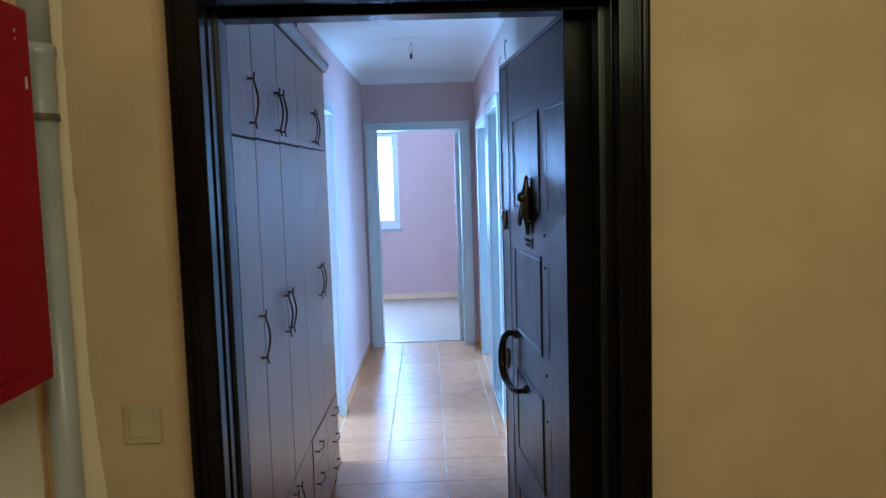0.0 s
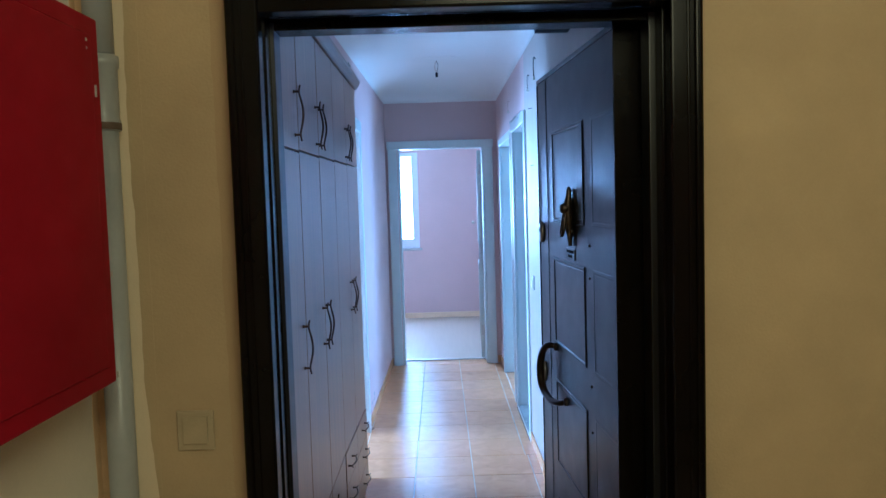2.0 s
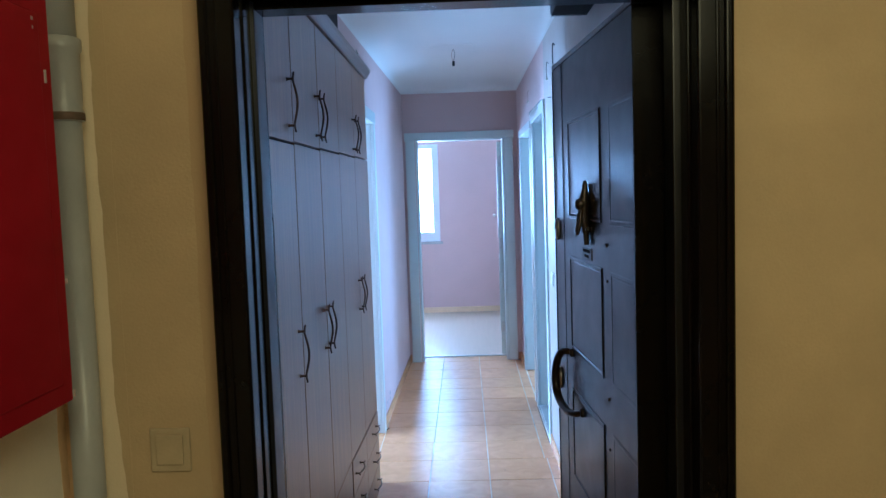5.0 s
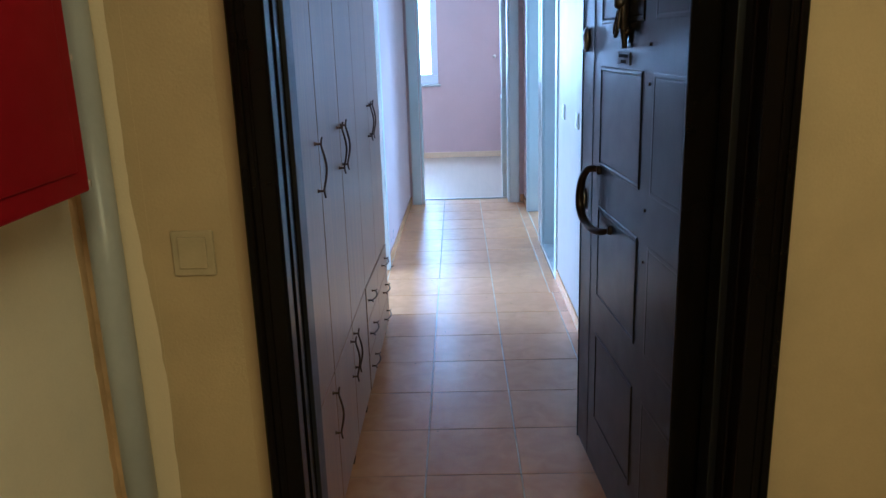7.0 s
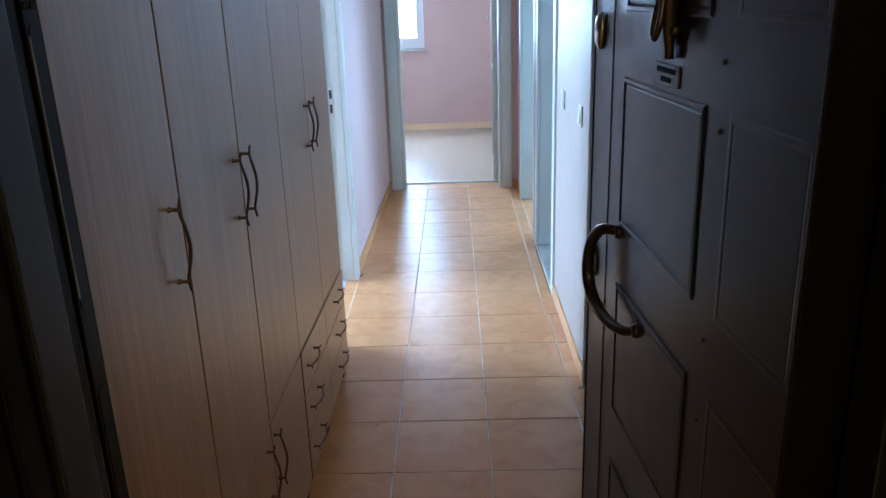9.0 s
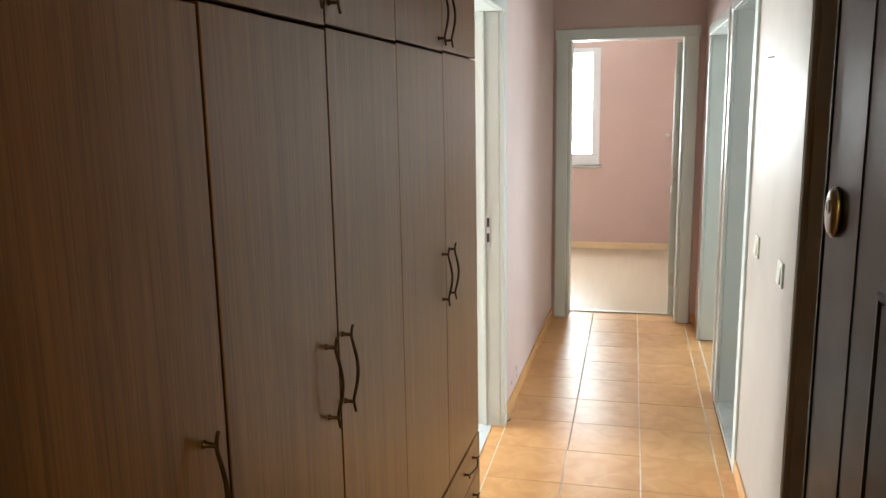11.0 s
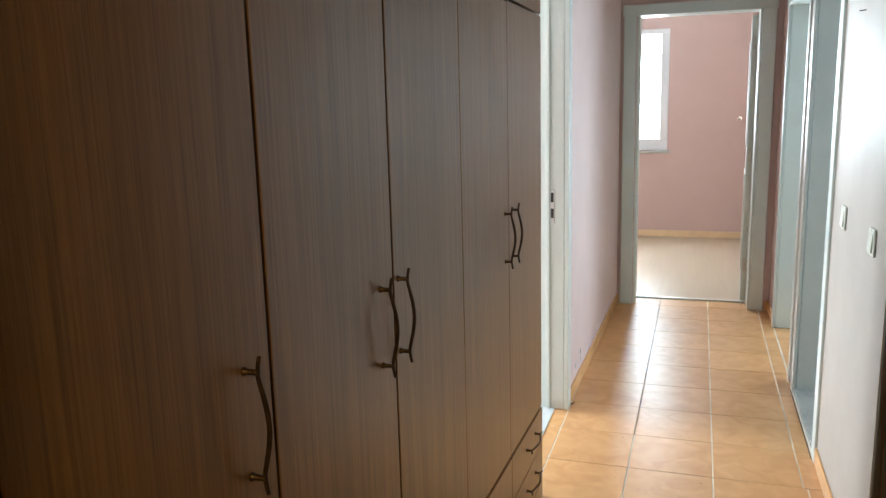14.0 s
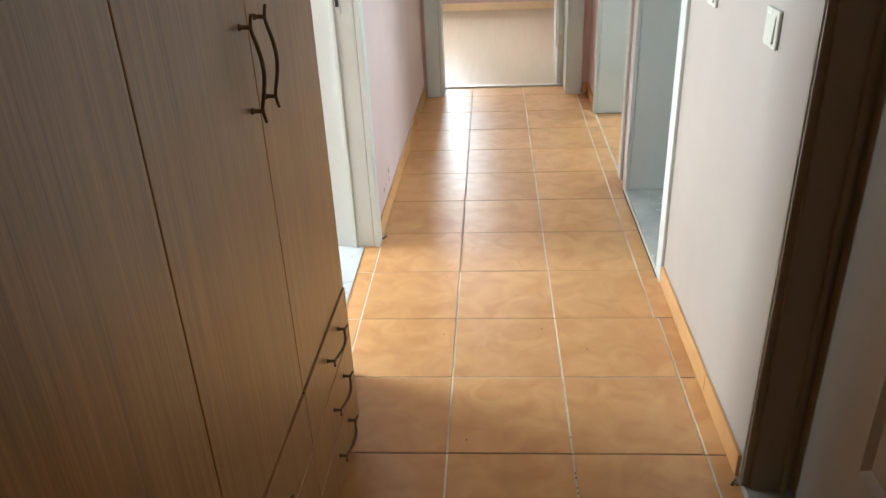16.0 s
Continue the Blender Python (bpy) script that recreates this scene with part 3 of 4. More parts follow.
# ---- closed door beside the entrance ----
def near_door():
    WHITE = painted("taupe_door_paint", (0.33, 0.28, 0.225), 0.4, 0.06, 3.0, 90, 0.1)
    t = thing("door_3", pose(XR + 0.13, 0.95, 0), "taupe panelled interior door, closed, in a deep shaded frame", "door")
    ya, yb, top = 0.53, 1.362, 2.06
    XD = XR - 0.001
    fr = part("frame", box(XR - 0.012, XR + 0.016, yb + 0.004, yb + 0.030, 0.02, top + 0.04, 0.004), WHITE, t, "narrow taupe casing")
    # pale colour on this bead paints in the bright highlight along the dark casing
    part("bead", tube([(XR - 0.013, yb + 0.012, 0.02), (XR - 0.013, yb + 0.012, top + 0.03)], 0.0028, 8, 1), PLASTIC, fr, "thin bead, coloured pale for its highlight")
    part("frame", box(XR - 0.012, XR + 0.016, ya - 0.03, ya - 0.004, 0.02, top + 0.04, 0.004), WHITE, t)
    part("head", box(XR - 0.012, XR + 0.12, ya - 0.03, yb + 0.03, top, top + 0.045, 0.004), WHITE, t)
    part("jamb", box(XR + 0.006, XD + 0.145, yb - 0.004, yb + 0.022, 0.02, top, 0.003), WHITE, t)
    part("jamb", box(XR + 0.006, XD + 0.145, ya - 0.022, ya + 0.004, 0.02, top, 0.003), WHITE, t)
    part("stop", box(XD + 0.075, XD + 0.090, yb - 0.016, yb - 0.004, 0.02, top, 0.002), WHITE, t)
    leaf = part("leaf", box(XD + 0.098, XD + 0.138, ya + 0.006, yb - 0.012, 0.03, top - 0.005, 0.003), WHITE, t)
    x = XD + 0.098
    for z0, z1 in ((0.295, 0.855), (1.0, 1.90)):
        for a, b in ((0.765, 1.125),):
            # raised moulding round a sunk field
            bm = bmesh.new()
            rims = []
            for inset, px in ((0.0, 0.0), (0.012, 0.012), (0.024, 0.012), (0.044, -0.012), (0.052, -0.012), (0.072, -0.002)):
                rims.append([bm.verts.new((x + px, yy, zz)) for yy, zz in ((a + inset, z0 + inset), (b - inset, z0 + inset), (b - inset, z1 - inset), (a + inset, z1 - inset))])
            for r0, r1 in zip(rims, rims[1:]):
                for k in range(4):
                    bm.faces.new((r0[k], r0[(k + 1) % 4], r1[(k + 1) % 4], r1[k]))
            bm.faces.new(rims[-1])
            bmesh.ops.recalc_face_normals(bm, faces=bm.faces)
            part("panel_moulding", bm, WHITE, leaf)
    structure("threshold_near_door", box(XR - 0.004, XD + 0.15, ya - 0.02, yb + 0.02, -0.02, 0.020, 0.004), MARBLE, "grey marble sill of the closed door")


near_door()


# ---- entrance frame and door ----
def entrance_frame():
    t = thing("entrance_frame", pose(0.247, YF, 0), "glossy black steel entrance door frame with a stepped profile", "door frame", kind="structure")
    L, R = -0.262, 0.757
    top = 2.085

    def u_shape(name, dl, dr, dt, wl, y0, y1, bev, lab="", wh=0, mat=BLACKSTEEL):
        part(name + "_post", box(dl, dl + wl, y0, y1, 0.0, dt, bev, 3), mat, t, lab)
        part(name + "_post", box(dr - wl, dr, y0, y1, 0.0, dt, bev, 3), mat, t, lab)
        part(name + "_head", box(dl + wl, dr - wl, y0, y1, dt - (wh or wl), dt, bev, 3), BLACKSTEEL, t, lab)

    u_shape("casing", L, R, top, 0.070, -0.845, YF - 0.001, 0.006, wh=0.088)
    u_shape("outer_bead", L + 0.004, R - 0.004, top - 0.004, 0.016, -0.853, -0.844, 0.005)
    u_shape("inner_bead", L + 0.030, R - 0.030, top - 0.030, 0.006, -0.849, -0.844, 0.002)
    part("step_post", box(L + 0.064, L + 0.082, -0.738, -0.668, 0.0, 1.998, 0.003, 3), BLACKGLOSS, t)
    part("step_post", box(0.668, R - 0.064, -0.738, -0.668, 0.0, 1.998, 0.003, 3), BLACKGLOSS, t)
    part("step_head", box(L + 0.082, 0.668, -0.738, -0.668, 1.980, 1.998, 0.003, 3), BLACKSTEEL, t)
    u_shape("reveal", L + 0.040, R - 0.040, 2.040, 0.034, -0.790, -0.737, 0.003)
    u_shape("rebate", L + 0.021, R - 0.021, 2.044, 0.036, -0.667, -0.556, 0.003)
    # long lock plate on the closing post
    p = part("strike_plate", box(-0.2060, -0.2020, -0.601, -0.566, 0.55, 1.56, 0.001), BLACKSTEEL, t, "dark steel lock plate")
    bm = bmesh.new()
    for z0, z1 in ((1.20, 1.528), (0.80, 1.10)):
        for a, b in ((-0.595, -0.574),):
            r = (b - a) / 2
            c = (a + b) / 2
            pts = [(c + r * math.cos(q), z1 - r + r * math.sin(q)) for q in (math.pi * k / 10 for k in range(11))] + [(c + r * math.cos(q), z0 + r + r * math.sin(q)) for q in (math.pi + math.pi * k / 10 for k in range(11))]
            prism(pts, -0.2018, -0.2013, "x", bm)
    part("latch_slot", bm, BLACKSTEEL, p, "dark latch slots")
    for yy in (-0.592, -0.577):
        part("screw", turned([(0.004, 0), (0.004, 0.0015), (0.002, 0.002)], pose(-0.2020, yy, 1.547, 0, 90), 10), WORN, p, "screw head")
    part("plate_edge", box(-0.2035, -0.2010, -0.5672, -0.5660, 0.55, 1.56), EDGESTEEL, p, "bright steel strip along the edge of the lock plate")
    part("slot_edge", box(-0.2020, -0.2008, -0.5962, -0.5950, 1.22, 1.516), EDGESTEEL, p, "bright steel strip along the edge of the latch slot")
    # thin grey strip: the highlight on the post's bevel, put in as colour
    part("bevel_glint", box(-0.2062, -0.2050, -0.6080, -0.6068, 0.05, 1.94), EDGEGLINT, t, "grey strip painted as the bevel highlight of the black post")
    # worn marks on the head: plain bars
    for k, w in enumerate((0.006, 0.012, 0.008, 0.012)):
        part("nameplate_bar", box(0.480 + k * 0.017, 0.480 + k * 0.017 + w, -0.8465, -0.8449, 2.034, 2.048), WORN, t, "worn bar of unreadable writing")


entrance_frame()


def entrance_door():
    m = pose(0.604, -0.61, 0, 0, 0, 94.0)
    d = thing("door_1", m, "black panelled steel entrance door, standing open", "door")
    W0, W1, Z0, Z1 = -0.05, 0.872, 0.095, 1.992
    leaf = part("leaf", box(W0, W1, -0.062, 0.0, Z0, Z1, 0.004), DOORSKIN, d, local=True)
    part("top_edge", box(W0, W1 + 0.003, -0.066, 0.004, Z1 - 0.012, Z1 + 0.004, 0.003), BLACKSTEEL, d, local=True)
    part("lock_edge", box(W1 - 0.004, W1 + 0.004, -0.066, 0.004, Z0, Z1 - 0.013, 0.002), BLACKSTEEL, d, local=True)
    part("hinge_edge", box(W0 - 0.004, W0 + 0.004, -0.066, 0.004, Z0, Z1 - 0.013, 0.002), BLACKSTEEL, d, local=True)
    part("edge_strip", box(0.732, W1 - 0.006, 0.0, 0.0016, Z0 + 0.01, Z1 - 0.014, 0.0015), DOORSKIN, d, "raised strip along the lock side", local=True)
    for u0, u1, k0 in ((0.252, 0.650, 0.8), (-0.045, 0.172, 0.18)):
        for z0, z1 in ((1.503, 1.797), (1.100, 1.388), (0.692, 0.980), (0.276, 0.574)):
            bm = bmesh.new()
            rims = []
            for inset, py in ((0.0, 0.0003), (0.003, 0.0035), (0.009, 0.0040), (0.013, -0.0005), (0.016, 0.0012)):
                rims.append([bm.verts.new((uu, 0.0003 + k0 * py, zz)) for uu, zz in ((u0 + inset, z0 + inset), (u1 - inset, z0 + inset), (u1 - inset, z1 - inset), (u0 + inset, z1 - inset))])
            for r0, r1 in zip(rims, rims[1:]):
                for k in range(4):
                    bm.faces.new((r0[k], r0[(k + 1) % 4], r1[(k + 1) % 4], r1[k]))
            bm.faces.new(rims[-1])
            bmesh.ops.recalc_face_normals(bm, faces=bm.faces)
            part("panel", bm, DOORSKIN, leaf, local=True)
    # small pins that hold the mouldings
    for u, z in ((0.20, 1.45), (0.20, 1.36), (0.20, 1.06), (0.20, 0.93)):
        part("pin", turned([(0.004, 0), (0.004, 0.003), (0.002, 0.004)], pose(u, 0, z, -90), 8), BRONZE, leaf, local=True)
    # knocker
    ku, kz = 0.392, -0.016
    k = part("knocker_plate", tube([(ku, 0.008, 1.455 + kz), (ku, 0.010, 1.50 + kz), (ku, 0.014, 1.56 + kz), (ku, 0.012, 1.59 + kz), (ku, 0.008, 1.622 + kz)], lambda q: 0.007 + 0.008 * math.sin(math.pi * q) ** 2, 12, 5), AGED, d, "dark bronze knocker back plate", local=True)
    part("knocker_boss", turned([(0.012, 0), (0.016, 0.008), (0.017, 0.018), (0.013, 0.027), (0.006, 0.031)], pose(ku, 0.008, 1.566 + kz, -90)), AGED, k, local=True)
    ring = [(ku + 0.018 * math.sin(q) * (0.65 - 0.35 * math.cos(q)), 0.021 + 0.012 * math.sin(q / 2) ** 2, 1.526 + kz + 0.040 * math.cos(q)) for q in (2 * math.pi * j / 20 for j in range(21))]
    part("knocker_ring", tube(ring, 0.0052, 10, 2), AGED, k, local=True)
    part("knocker_striker", turned([(0.007, 0), (0.008, 0.009), (0.004, 0.013)], pose(ku - 0.014, 0, 1.497 + kz, -90), 14), AGED, k, local=True)
    part("knocker_finial", turned([(0.004, -0.012), (0.010, 0), (0.006, 0.010), (0.008, 0.022), (0.004, 0.036)], pose(ku, 0.010, 1.594 + kz), 14), AGED, k, local=True)
    # name plate
    p = part("sign_plate", box(0.362, 0.472, 0.0, 0.003, 1.397, 1.430, 0.0012), painted("dull_plate", (0.085, 0.082, 0.078), 0.5, 0.2, 60, 200, 0.05, metal=0.2), d, "small dull metal plate", local=True)
    for z0, u0, u1 in ((1.416, 0.374, 0.460), (1.402, 0.392, 0.440)):
        part("text_bar", box(u0, u1, 0.003, 0.0036, z0, z0 + 0.008), WORN, p, "bar of unreadable writing", local=True)
    # lock cylinders with oval roses
    for u, z in ((0.818, 1.462), (0.824, 0.966)):
        e = part("cylinder_rose", turned([(0.027, 0.003), (0.027, 0.008), (0.022, 0.013), (0.012, 0.014)], Matrix.Translation((u, 0, z)) @ Matrix.Diagonal((0.85, 1, 1.35, 1)) @ pose(0, 0, 0, -90)), CHROME, d, "oval steel lock rose", local=True)
        part("cylinder", turned([(0.010, 0.0), (0.010, 0.009), (0.008, 0.010)], pose(u, 0.006, z + 0.008, -90), 16), CHROME, e, local=True)
        part("key_slot", box(u - 0.001, u + 0.001, 0.0155, 0.0166, z + 0.002, z + 0.014), DARK, e, local=True)
    # horn-shaped pull handle
    hp = [(0.640, 0.0, 1.088), (0.648, 0.016, 1.092), (0.674, 0.030, 1.084), (0.712, 0.036, 1.052), (0.731, 0.039, 1.003), (0.722, 0.039, 0.956), (0.678, 0.036, 0.927), (0.600, 0.031, 0.919), (0.536, 0.020, 0.926), (0.503, 0.003, 0.938)]
    h = part("pull_handle", tube(hp, lambda q: 0.0085 + 0.0045 * math.sin(math.pi * q), 14, 6), BRONZE, d, "dark bronze horn-shaped pull handle", local=True)
    part("handle_foot", turned([(0.014, 0), (0.014, 0.005), (0.011, 0.012)], pose(0.640, 0, 1.088, -90), 18), BRONZE, h, local=True)
    part("handle_foot", turned([(0.014, 0), (0.014, 0.005), (0.011, 0.012)], pose(0.503, 0, 0.938, -90), 18), BRONZE, h, local=True)


entrance_door()


# ---- wardrobe ----
def handle_mesh():
    """A wavy bar on two feet, 128 mm apart, along z; it stands out along +x."""
    bm = bmesh.new()
    pts = []
    for k in range(15):
        s = -1 + 2 * k / 14
        z = 0.083 * s
        out = 0.017 + 0.011 * max(0.0, math.cos(s * math.pi / 1.55)) ** 1.3 + (0.004 * (abs(s) - 0.78) / 0.22 if abs(s) > 0.78 else 0)
        pts.append((out, 0.0, z))
    tube(pts, lambda q: 0.0025 + 0.0009 * math.sin(math.pi * q), 8, 2, bm)
    for z in (-0.064, 0.064):
        turned([(0.0058, 0.0), (0.0050, 0.002), (0.0036, 0.004), (0.0034, 0.014), (0.0040, 0.018)], pose(0, 0, z, 0, 90), 12, bm)
    return data_of("handle", bm, HANDLE)


def wardrobe():
    XF = -0.242
    t = thing("wardrobe", pose(-0.6, 0.5, 0), "tall brown wood-grain wardrobe with wavy bronze handles, built into a niche", "wardrobe")
    ys = [-0.507, -0.126, 0.272, 0.676, 1.106, 1.556]
    D = 0.018
    xb = -0.93
    for y in ys:
        a, b = (y, y + 0.018) if y == ys[0] else ((y - 0.018, y) if y == ys[-1] else (y - 0.020, y + 0.020))
        part("upright_board", box(xb, XF - D - 0.003, a, b, 0.0, 2.165), WOODDARK, t)
    for z in (0.100, 0.500, 1.745, 2.138):
        for a, b in zip(ys, ys[1:]):
            part("shelf_board", box(xb + 0.012, XF - D - 0.004, a + 0.021, b - 0.021, z - 0.012, z + 0.024), WOODDARK, t)
    part("back_board", box(xb - 0.011, xb - 0.001, ys[0], ys[-1], 0.0, 2.165), WOODDARK, t)
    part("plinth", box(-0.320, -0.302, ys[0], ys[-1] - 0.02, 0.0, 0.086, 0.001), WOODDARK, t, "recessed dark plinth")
    part("side_panel", box(-0.93, XF - D - 0.002, 1.558, 1.574, 0.0, 2.168, 0.001), WOOD, t)
    # dark sheet across the niche opening, in place of the shade inside it
    part("top_filler", box(-0.366, -0.349, ys[0], 1.477, 2.224, HK - 0.002, 0.001), WOODDARK, t, "dark sheet standing in for the shaded niche above the wardrobe")
    prof = [(XF - 0.02, 2.168), (XF + 0.008, 2.168), (XF + 0.014, 2.174), (XF + 0.028, 2.198), (XF + 0.030, 2.212), (XF + 0.026, 2.216), (XF - 0.06, 2.216), (XF - 0.06, 2.200), (XF - 0.02, 2.196)]
    part("crown", prism(prof, ys[0], 1.582, "y"), WOODLONG, t, "projecting crown moulding")
    hm = handle_mesh()
    g = 0.0022

    def dip(y):
        return -0.049 * max(0.0, y - 0.676)

    def front(y0, y1, z0, z1, name):
        bm = box(XF - D, XF, y0 + (0.0032 if y0 in ys[1:3] else 0.0014), y1 - (0.0032 if y1 in ys[1:3] else 0.0014), z0 + g, z1 - g, 0.0012, 1)
        for v in bm.verts:
            if name == "drawer" or (name == "door" and v.co.z < 1.0):
                v.co.z += dip(v.co.y) * min(1.0, max(0.0, (v.co.z - 0.088) / 0.442))
            if name == "drawer":
                v.co.x += 0.003
        f = part(name, bm, WOOD, t)
        # side faces get a dark brown that paints the shade inside the door gaps
        f.data.materials.append(WOODEDGE)
        for p in f.data.polygons:
            if abs(p.normal.y) > 0.9:
                p.material_index = 1
        return f

    # side on which each tall door has its handle
    near = {0: 1, 1: 1, 2: 0, 3: 1, 4: 0}
    for i in range(5):
        y0, y1 = ys[i], ys[i + 1]
        zs = 1.746 + 0.0042 * i
        hy = y1 - (0.058 if i < 2 else 0.043) if near[i] else y0 + (0.020 if i == 2 else 0.038)
        for z0, z1, hz, name in ((zs + 0.0012, 2.166, 1.857, "upper_door"), (0.5315, zs - 0.0012, 1.151, "door")):
            f = front(y0, y1, z0, z1, name)
            piece("handle", hm, f, pose(XF, hy, hz))
        if i < 3:
            f = front(y0, y1, 0.088, 0.530, "lower_door")
            piece("handle", hm, f, pose(XF, hy, 0.425))
        else:
            for k in range(3):
                za = 0.088 + 0.1473 * k
                f = front(y0, y1, za, za + 0.1473, "drawer")
                piece("handle", hm, f, pose(XF + 0.003, (y0 + y1) / 2 + (0.035 if i == 4 else -0.09), za + 0.086 + dip((y0 + y1) / 2) * (k + 0.5) / 3, 90, 0, 0))


wardrobe()


# ---- small things ----
def light_switch(m, group):
    t = thing("light_switch", m, "ivory rocker light switch on the pale wall", "light switch", group)
    part("plate", box(-0.041, 0.041, -0.008, 0.0, -0.041, 0.041, 0.004, 3), PLASTIC, t, local=True)
    bm = box(-0.027, 0.027, -0.0135, -0.006, -0.030, 0.030, 0.002, 2)
    for v in bm.verts:
        if v.co.y < -0.010:
            v.co.y += 0.004 * (0.5 + v.co.z / 0.06)
    part("rocker", bm, PLASTIC, t, local=True)
    return t


def small_things():
    a = light_switch(pose(XR, 1.650, 1.066, 0, 0, 90), "switches on the pale wall")
    a.matrix_basis = pose(XR, 1.650, 1.066, 0, 0, -90)
    PLACE[a] = a.matrix_basis
    copy_thing(a, pose(XR, 2.145, 1.066, 0, 0, -90))
    # landing switch, painted over
    t = thing("light_switch_landing", pose(-0.383, YF, 1.084), "light switch painted over in the tan wall colour", "light switch")
    part("plate", box(-0.042, 0.042, -0.007, 0.0, -0.046, 0.046, 0.004, 3), SWITCHTAN, t, local=True)
    part("rocker", box(-0.028, 0.028, -0.012, -0.006, -0.030, 0.034, 0.002, 2), SWITCHTAN, t, local=True)
    # bare lamp wire with its holder
    t = thing("pendant_wire", pose(0.192, 3.126, HK), "bare lamp holder hanging on a short black wire", "pendant lamp")
    part("wire", tube([(0.0, 0, 0), (0.010, 0, -0.025), (0.009, 0, -0.05), (0.003, 0, -0.075), (0.0, 0, -0.088)], 0.0014, 8, 5), DARK, t, local=True)
    part("wire", tube([(0.0, 0, 0), (-0.012, 0.004, -0.03), (-0.011, 0.002, -0.055), (-0.004, 0, -0.078), (0.0, 0, -0.088)], 0.0014, 8, 5), COPPER, t, local=True)
    part("connector", box(-0.009, 0.009, -0.008, 0.008, -0.116, -0.084, 0.003), DARK, t, "black connector block", local=True)
    # loose wire ends on the right wall
    for y, z, s, wm in ((1.84, 2.315, 1.0, DARK), (2.15, 2.275, 0.8, DARK), (3.46, 2.285, 0.7, COPPER)):
        t = thing("wire_stub", pose(XR, y, z), "short loose wire end sticking out of the wall", "wire", "wire ends on the wall")
        part("wire", tube([(0, 0, 0.03 * s), (-0.010, 0.003, 0.040 * s), (-0.013, 0.006, 0.0), (-0.012, 0.003, -0.05 * s), (-0.010, 0, -0.07 * s)], 0.0027 * s * s, 8, 5), wm, t, local=True)
        part("cap", box(-0.018, -0.006, -0.006, 0.006, -0.085 * s, -0.066 * s, 0.002), PLASTIC, t, "white wire cap", local=True)
    for y, z in ((2.030, 1.768), (2.060, 2.101)):
        single("nail", tube([(XR + 0.004, y, z), (XR - 0.010, y, z - 0.001), (XR - 0.020, y - 0.004, z - 0.003)], 0.0016, 8, 3), BRONZE, "small bent nail in the pale wall", "nail", group="nails in the wall")
    c = thing("plastic_clip", pose(-0.222, 1.163, 2.216), "small white plastic clip on top of the wardrobe crown", "clip")
    part("base", box(-0.010, 0.010, -0.012, 0.012, 0.0, 0.008, 0.002), PLASTIC, c, local=True)
    part("loop", tube([(0, -0.009, 0.006), (0, -0.006, 0.018), (0, 0.004, 0.021), (0, 0.009, 0.012)], 0.0025, 8, 4), PLASTIC, c, local=True)
    # finned box high on the wall near the entrance
    t = thing("finned_wall_box", pose(XR, 0.62, 2.255), "dark finned box fixed high on the wall", "wall box")
    part("housing", box(-0.145, 0.0, -0.10, 0.13, 0.012, 0.17, 0.006), DARK, t, local=True)
    for k in range(22):
        part("fin", box(-0.141 + k * 0.0063, -0.1385 + k * 0.0063, -0.095, 0.125, 0.004, 0.013), WORN, t, local=True)
    # grey riser pipe
    t = thing("riser_pipe", pose(-0.528, -0.850, 0), "grey painted plastic riser pipe with a coupling", "pipe")
    rr = 0.030
    part("pipe", tube([(0, 0, 0), (0, 0, 1.76)], rr, 24, 1), PIPEGREY, t, local=True)
    part("coupling", turned([(rr + 0.001, 1.755), (rr + 0.005, 1.757), (rr + 0.006, 1.775), (rr + 0.003, 1.782), (rr + 0.004, 1.800), (rr + 0.004, 1.885), (rr + 0.008, 1.892), (rr + 0.008, 1.912), (rr + 0.001, 1.916)], Matrix.Identity(4), 24), PIPEGREY, t, "grey pipe coupling", local=True)
    part("pipe", tube([(0, 0, 1.91), (0, 0, 2.75)], rr, 24, 1), PIPEGREY, t, local=True)
    part("joint_ring", turned([(rr + 0.0062, 1.7575), (rr + 0.0068, 1.760), (rr + 0.0068, 1.770), (rr + 0.0062, 1.7725)], Matrix.Identity(4), 24), GROUTDARK, t, "dirty joint", local=True)
    # fire hose cabinet
    t = thing("fire_hose_cabinet", pose(-0.602, -1.4, 1.255), "scratched red steel fire hose cabinet on the cream wall", "fire cabinet")
    part("body", box(-0.602, -0.470, -1.745, -1.032, 1.262, 1.940, 0.004), RED, t)
    d = part("door", box(-0.470, -0.455, -1.750, -1.027, 1.255, 1.947, 0.005, 3), RED, t)
    part("door_field", box(-0.456, -0.4525, -1.715, -1.062, 1.290, 1.912, 0.003), RED, d)
    for y, z, h, w in ((-1.052, 1.80, 0.022, 0.003), (-1.085, 1.897, 0.006, 0.006), (-1.083, 1.883, 0.005, 0.003), (-1.030, 1.46, 0.010, 0.003), (-1.031, 1.262, 0.012, 0.005)):
        part("chip", box(-0.4550, -0.4518, y, y + w, z, z + h), MARK, d, "white chipped spot")


small_things()


# ---- wear on the left wall's foot ----
def scuffs():
    bm = bmesh.new()
    rnd = random.Random(11)
    for k in range(4):
        y, z = 2.86 + 0.30 * rnd.random(), 0.09 + 0.07 * rnd.random()
        n = 7
        w, h = rnd.uniform(0.008, 0.022), rnd.uniform(0.008, 0.03)
        pts = [(y + w * rnd.uniform(0.5, 1) * math.cos(2 * math.pi * j / n), z + h * rnd.uniform(0.5, 1) * math.sin(2 * math.pi * j / n)) for j in range(n)]
        x = left_x(y)
        prism(pts, x - 0.002, x + 0.0015, "x", bm)
    structure("trim_chipped_plaster", bm, painted("chipped_plaster", (0.34, 0.33, 0.33), 0.9, 0.2, 20, 100, 0.2), "chipped plaster patches")


scuffs()


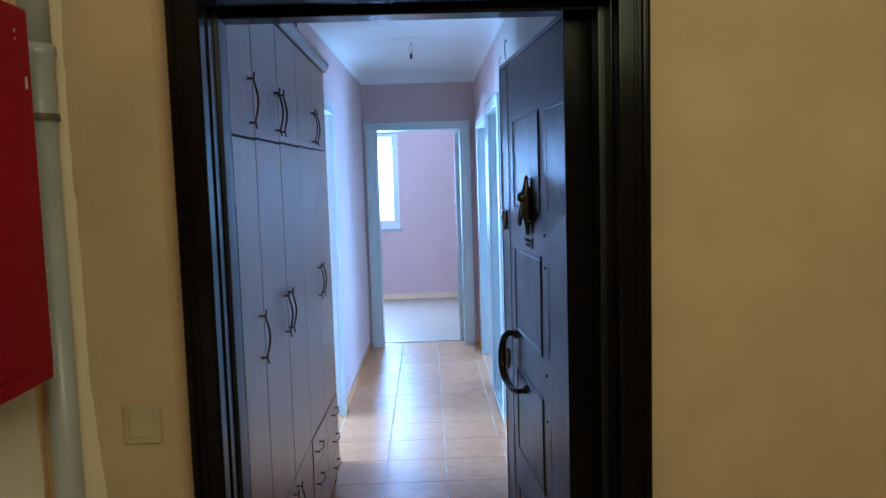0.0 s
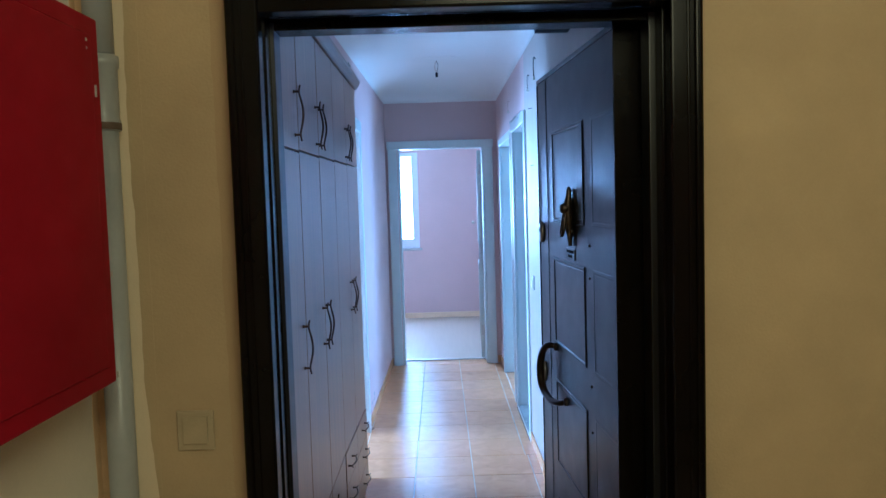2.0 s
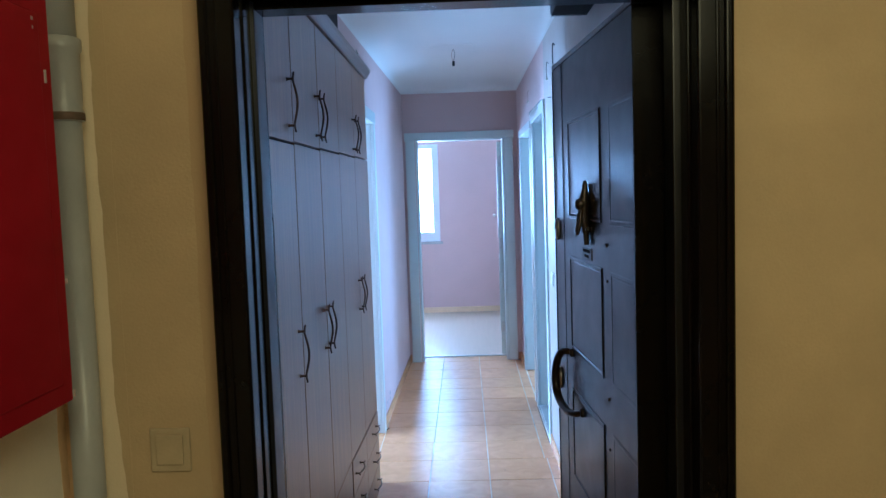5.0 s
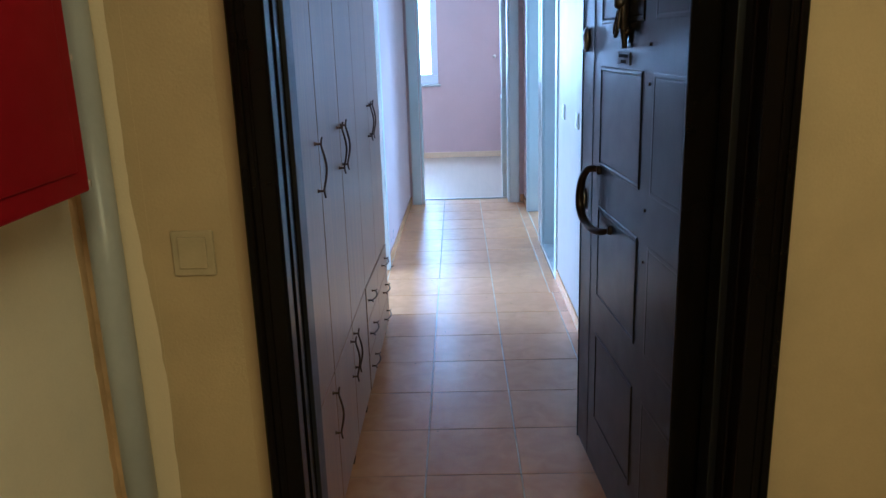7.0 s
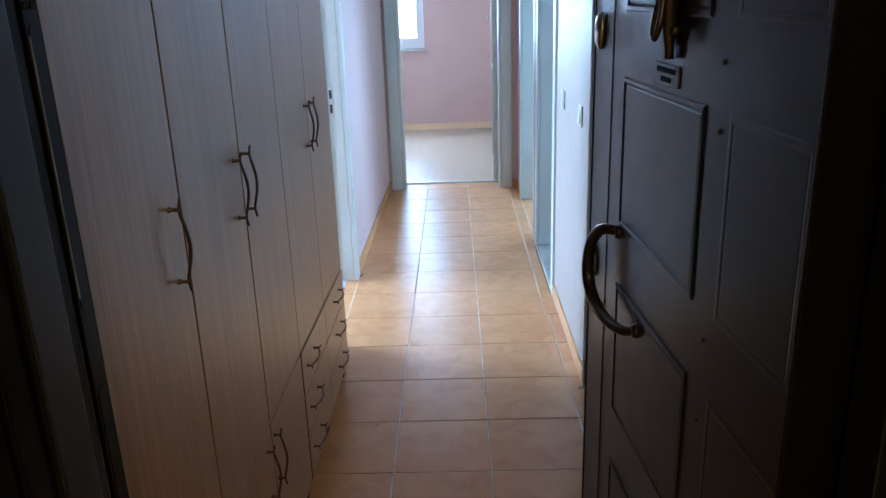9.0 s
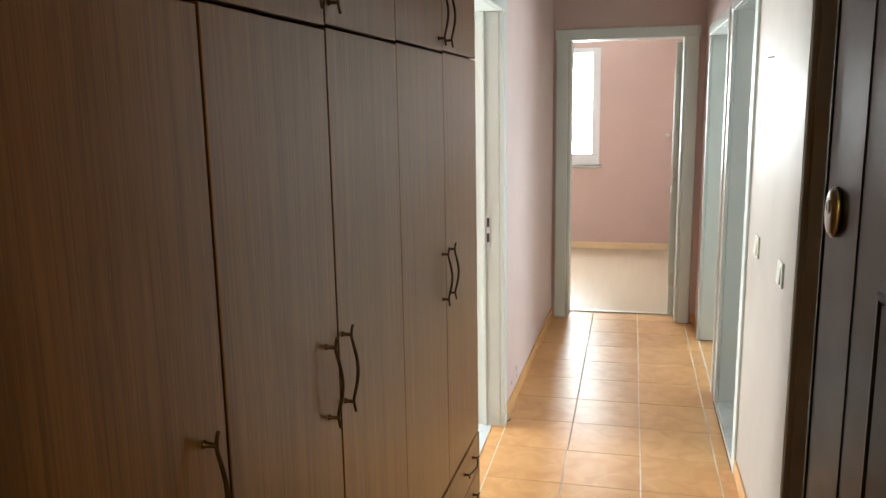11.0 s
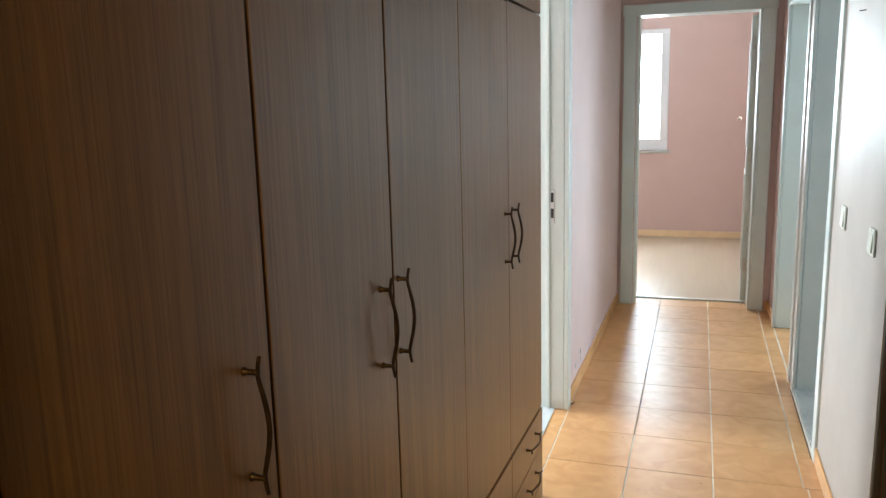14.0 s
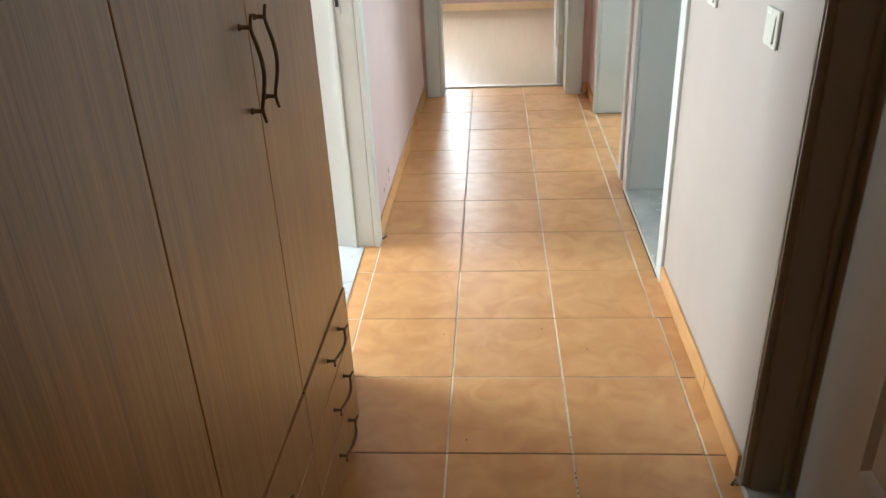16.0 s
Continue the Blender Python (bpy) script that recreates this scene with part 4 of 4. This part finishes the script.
# ---- grit on the floor ----
def grit():
    bm = bmesh.new()
    rnd = random.Random(21)
    spots = [(-0.039, 2.068), (0.287, 2.101), (0.423, 1.981), (0.050, 1.552), (-0.048, 2.457), (0.171, 1.228), (0.034, 0.484), (-0.086, 1.148)]
    for x, y in spots:
        r = rnd.uniform(0.0018, 0.0030)
        bmesh.ops.create_icosphere(bm, subdivisions=1, radius=r, matrix=pose(x, y, 0.0006, 0, 0, rnd.uniform(0, 180)) @ Matrix.Diagonal((1.4, 0.9, 0.5, 1)))
    for x, y in ((0.3335, 1.566), (0.3335, 1.43), (0.3335, 1.413), (0.3335, 1.378), (0.3335, 1.36)):
        bmesh.ops.create_icosphere(bm, subdivisions=1, radius=0.0026, matrix=pose(x, y, -0.0016) @ Matrix.Diagonal((0.8, 1.7, 0.4, 1)))
    for x, y in ((-0.326, 2.795), (-0.331, 2.788), (-0.322, 2.806), (0.728, 1.408), (0.722, 1.399), (0.731, 1.396), (0.716, 1.391)):
        bmesh.ops.create_icosphere(bm, subdivisions=1, radius=rnd.uniform(0.004, 0.008), matrix=pose(x, y, 0.0012, 0, 0, rnd.uniform(0, 180)) @ Matrix.Diagonal((1.2, 0.8, 0.5, 1)))
    single("floor_grit", bm, GROUTDARK, "dark crumbs of dirt on the tiles and joints", "dirt", "stuff")


grit()


# ---- skirting tiles ----
def skirting():
    def run(name, pts_of, a, b, label):
        base = thing(name, pose(0, 0, 0), label, "skirting", kind="structure")
        y = a
        while y < b - 0.02:
            e = min(y + S - 0.003, b)
            part("skirting_tile", pts_of(y, e), SKIRT, base)
            y += S
        return base

    run("baseboard_right_near", lambda a, b: box(XR - 0.010, XR - 0.001, a, b, 0.001, 0.072, 0.002), 1.420, 2.395, "orange tile skirting on the pale wall")
    run("baseboard_right_far", lambda a, b: box(XR - 0.010, XR - 0.001, a, b, 0.001, 0.072, 0.002), 4.478, YE - 0.012, "orange tile skirting in the corner")
    run("baseboard_left", lambda a, b: prism([(left_x(a) + 0.001, a), (left_x(a) + 0.010, a), (left_x(b) + 0.010, b), (left_x(b) + 0.001, b)], 0.001, 0.072), 2.80, YE - 0.012, "orange tile skirting along the pink wall")
    base = thing("baseboard_end", pose(0, 0, 0), "orange tile skirting beside the end doorway", "skirting", kind="structure")
    part("skirting_tile", box(left_x(YE) + 0.001, -0.300, YE - 0.010, YE - 0.001, 0.001, 0.072, 0.002), SKIRT, base)
    part("skirting_tile", box(0.706, XR - 0.002, YE - 0.010, YE - 0.001, 0.001, 0.072, 0.002), SKIRT, base)


skirting()


# ---- floor tiles ----
def floor():
    base = thing("floor", pose(0, 0, 0), "glazed terracotta floor tiles with pale grout", "floor", kind="structure")
    part("grout_bed", box(-0.96, XR + 0.001, -0.56, YE + 0.19, -0.10, -0.0018), GROUT, base, "pale cement grout")
    for n in (-5, -4, -3, -1, 0, 2, 3, 4, 5, 6, 7, 8, 9):
        y = Y0 + n * S
        part("joint", box(-0.655 if y < 1.9 else -0.335, XR - 0.003, y - 0.0016, y + 0.0016, -0.004, -0.0011), GROUTDARK if n in (0, 5) else GROUTMID, base, "dirty cross joint")
    part("joint", box(-0.0026, 0.0026, 2.50, YE + 0.17, -0.004, -0.0012), GROUTMID, base, "dark trodden joint")
    for n, x in ((1, 0.684), (2, 0.671)):
        part("joint", box(x, XR - 0.012, Y0 + n * S - 0.0019, Y0 + n * S + 0.0019, -0.004, -0.0006), GROUTDARK, base, "dark cut joint")
    shared = {}
    rnd = random.Random(2)

    def tile(x0, x1, y0, y1):
        w, l = round(x1 - x0, 4), round(y1 - y0, 4)
        if (w, l) not in shared:
            shared[(w, l)] = data_of("tile", box(-w / 2, w / 2, -l / 2, l / 2, -0.008, 0.0, 0.0012, 1), TILE)
        piece("tile", shared[(w, l)], base, pose((x0 + x1) / 2, (y0 + y1) / 2, rnd.uniform(-0.0006, 0.0004), rnd.uniform(-0.06, 0.06), rnd.uniform(-0.06, 0.06), 0))

    for ya, yb in ((3.437, 3.83), (3.836, 4.163), (4.169, 4.415)):
        tile(XR + 0.004, XR + 0.198, ya, yb)
    part("grout_bed", box(XR + 0.002, XR + 0.2, 3.432, 4.418, -0.10, -0.0018), GROUT, base)
    g = 0.0019
    n0, n1 = -7, 11
    for n in range(n0, n1):
        ya, yb = Y0 + n * S, Y0 + (n + 1) * S
        ya, yb = max(ya, -0.558), min(yb, YE + 0.178)
        if yb - ya < 0.03:
            continue
        far = ya > YE - 0.12
        cut = 0.667 if n >= 2 else 0.681
        cols = [(-0.95, -0.667), (-0.667, -S), (-S, 0.0), (0.0, S), (S, cut), (cut, XR - 0.002)]
        for k, (a, b) in enumerate(cols):
            if ya > 1.9 and k < 2:
                if k == 0:
                    continue
                a = max(a, -0.41 if ya < 2.75 else left_x((ya + yb) / 2) + 0.002)
                if b - a < 0.008:
                    continue
            if yb > YE - 0.01:
                a, b = max(a, -0.205), min(b, 0.612)
                if b - a < 0.02:
                    continue
            tile(a + 0.0027, b - 0.0027, ya + g, yb - g)


floor()
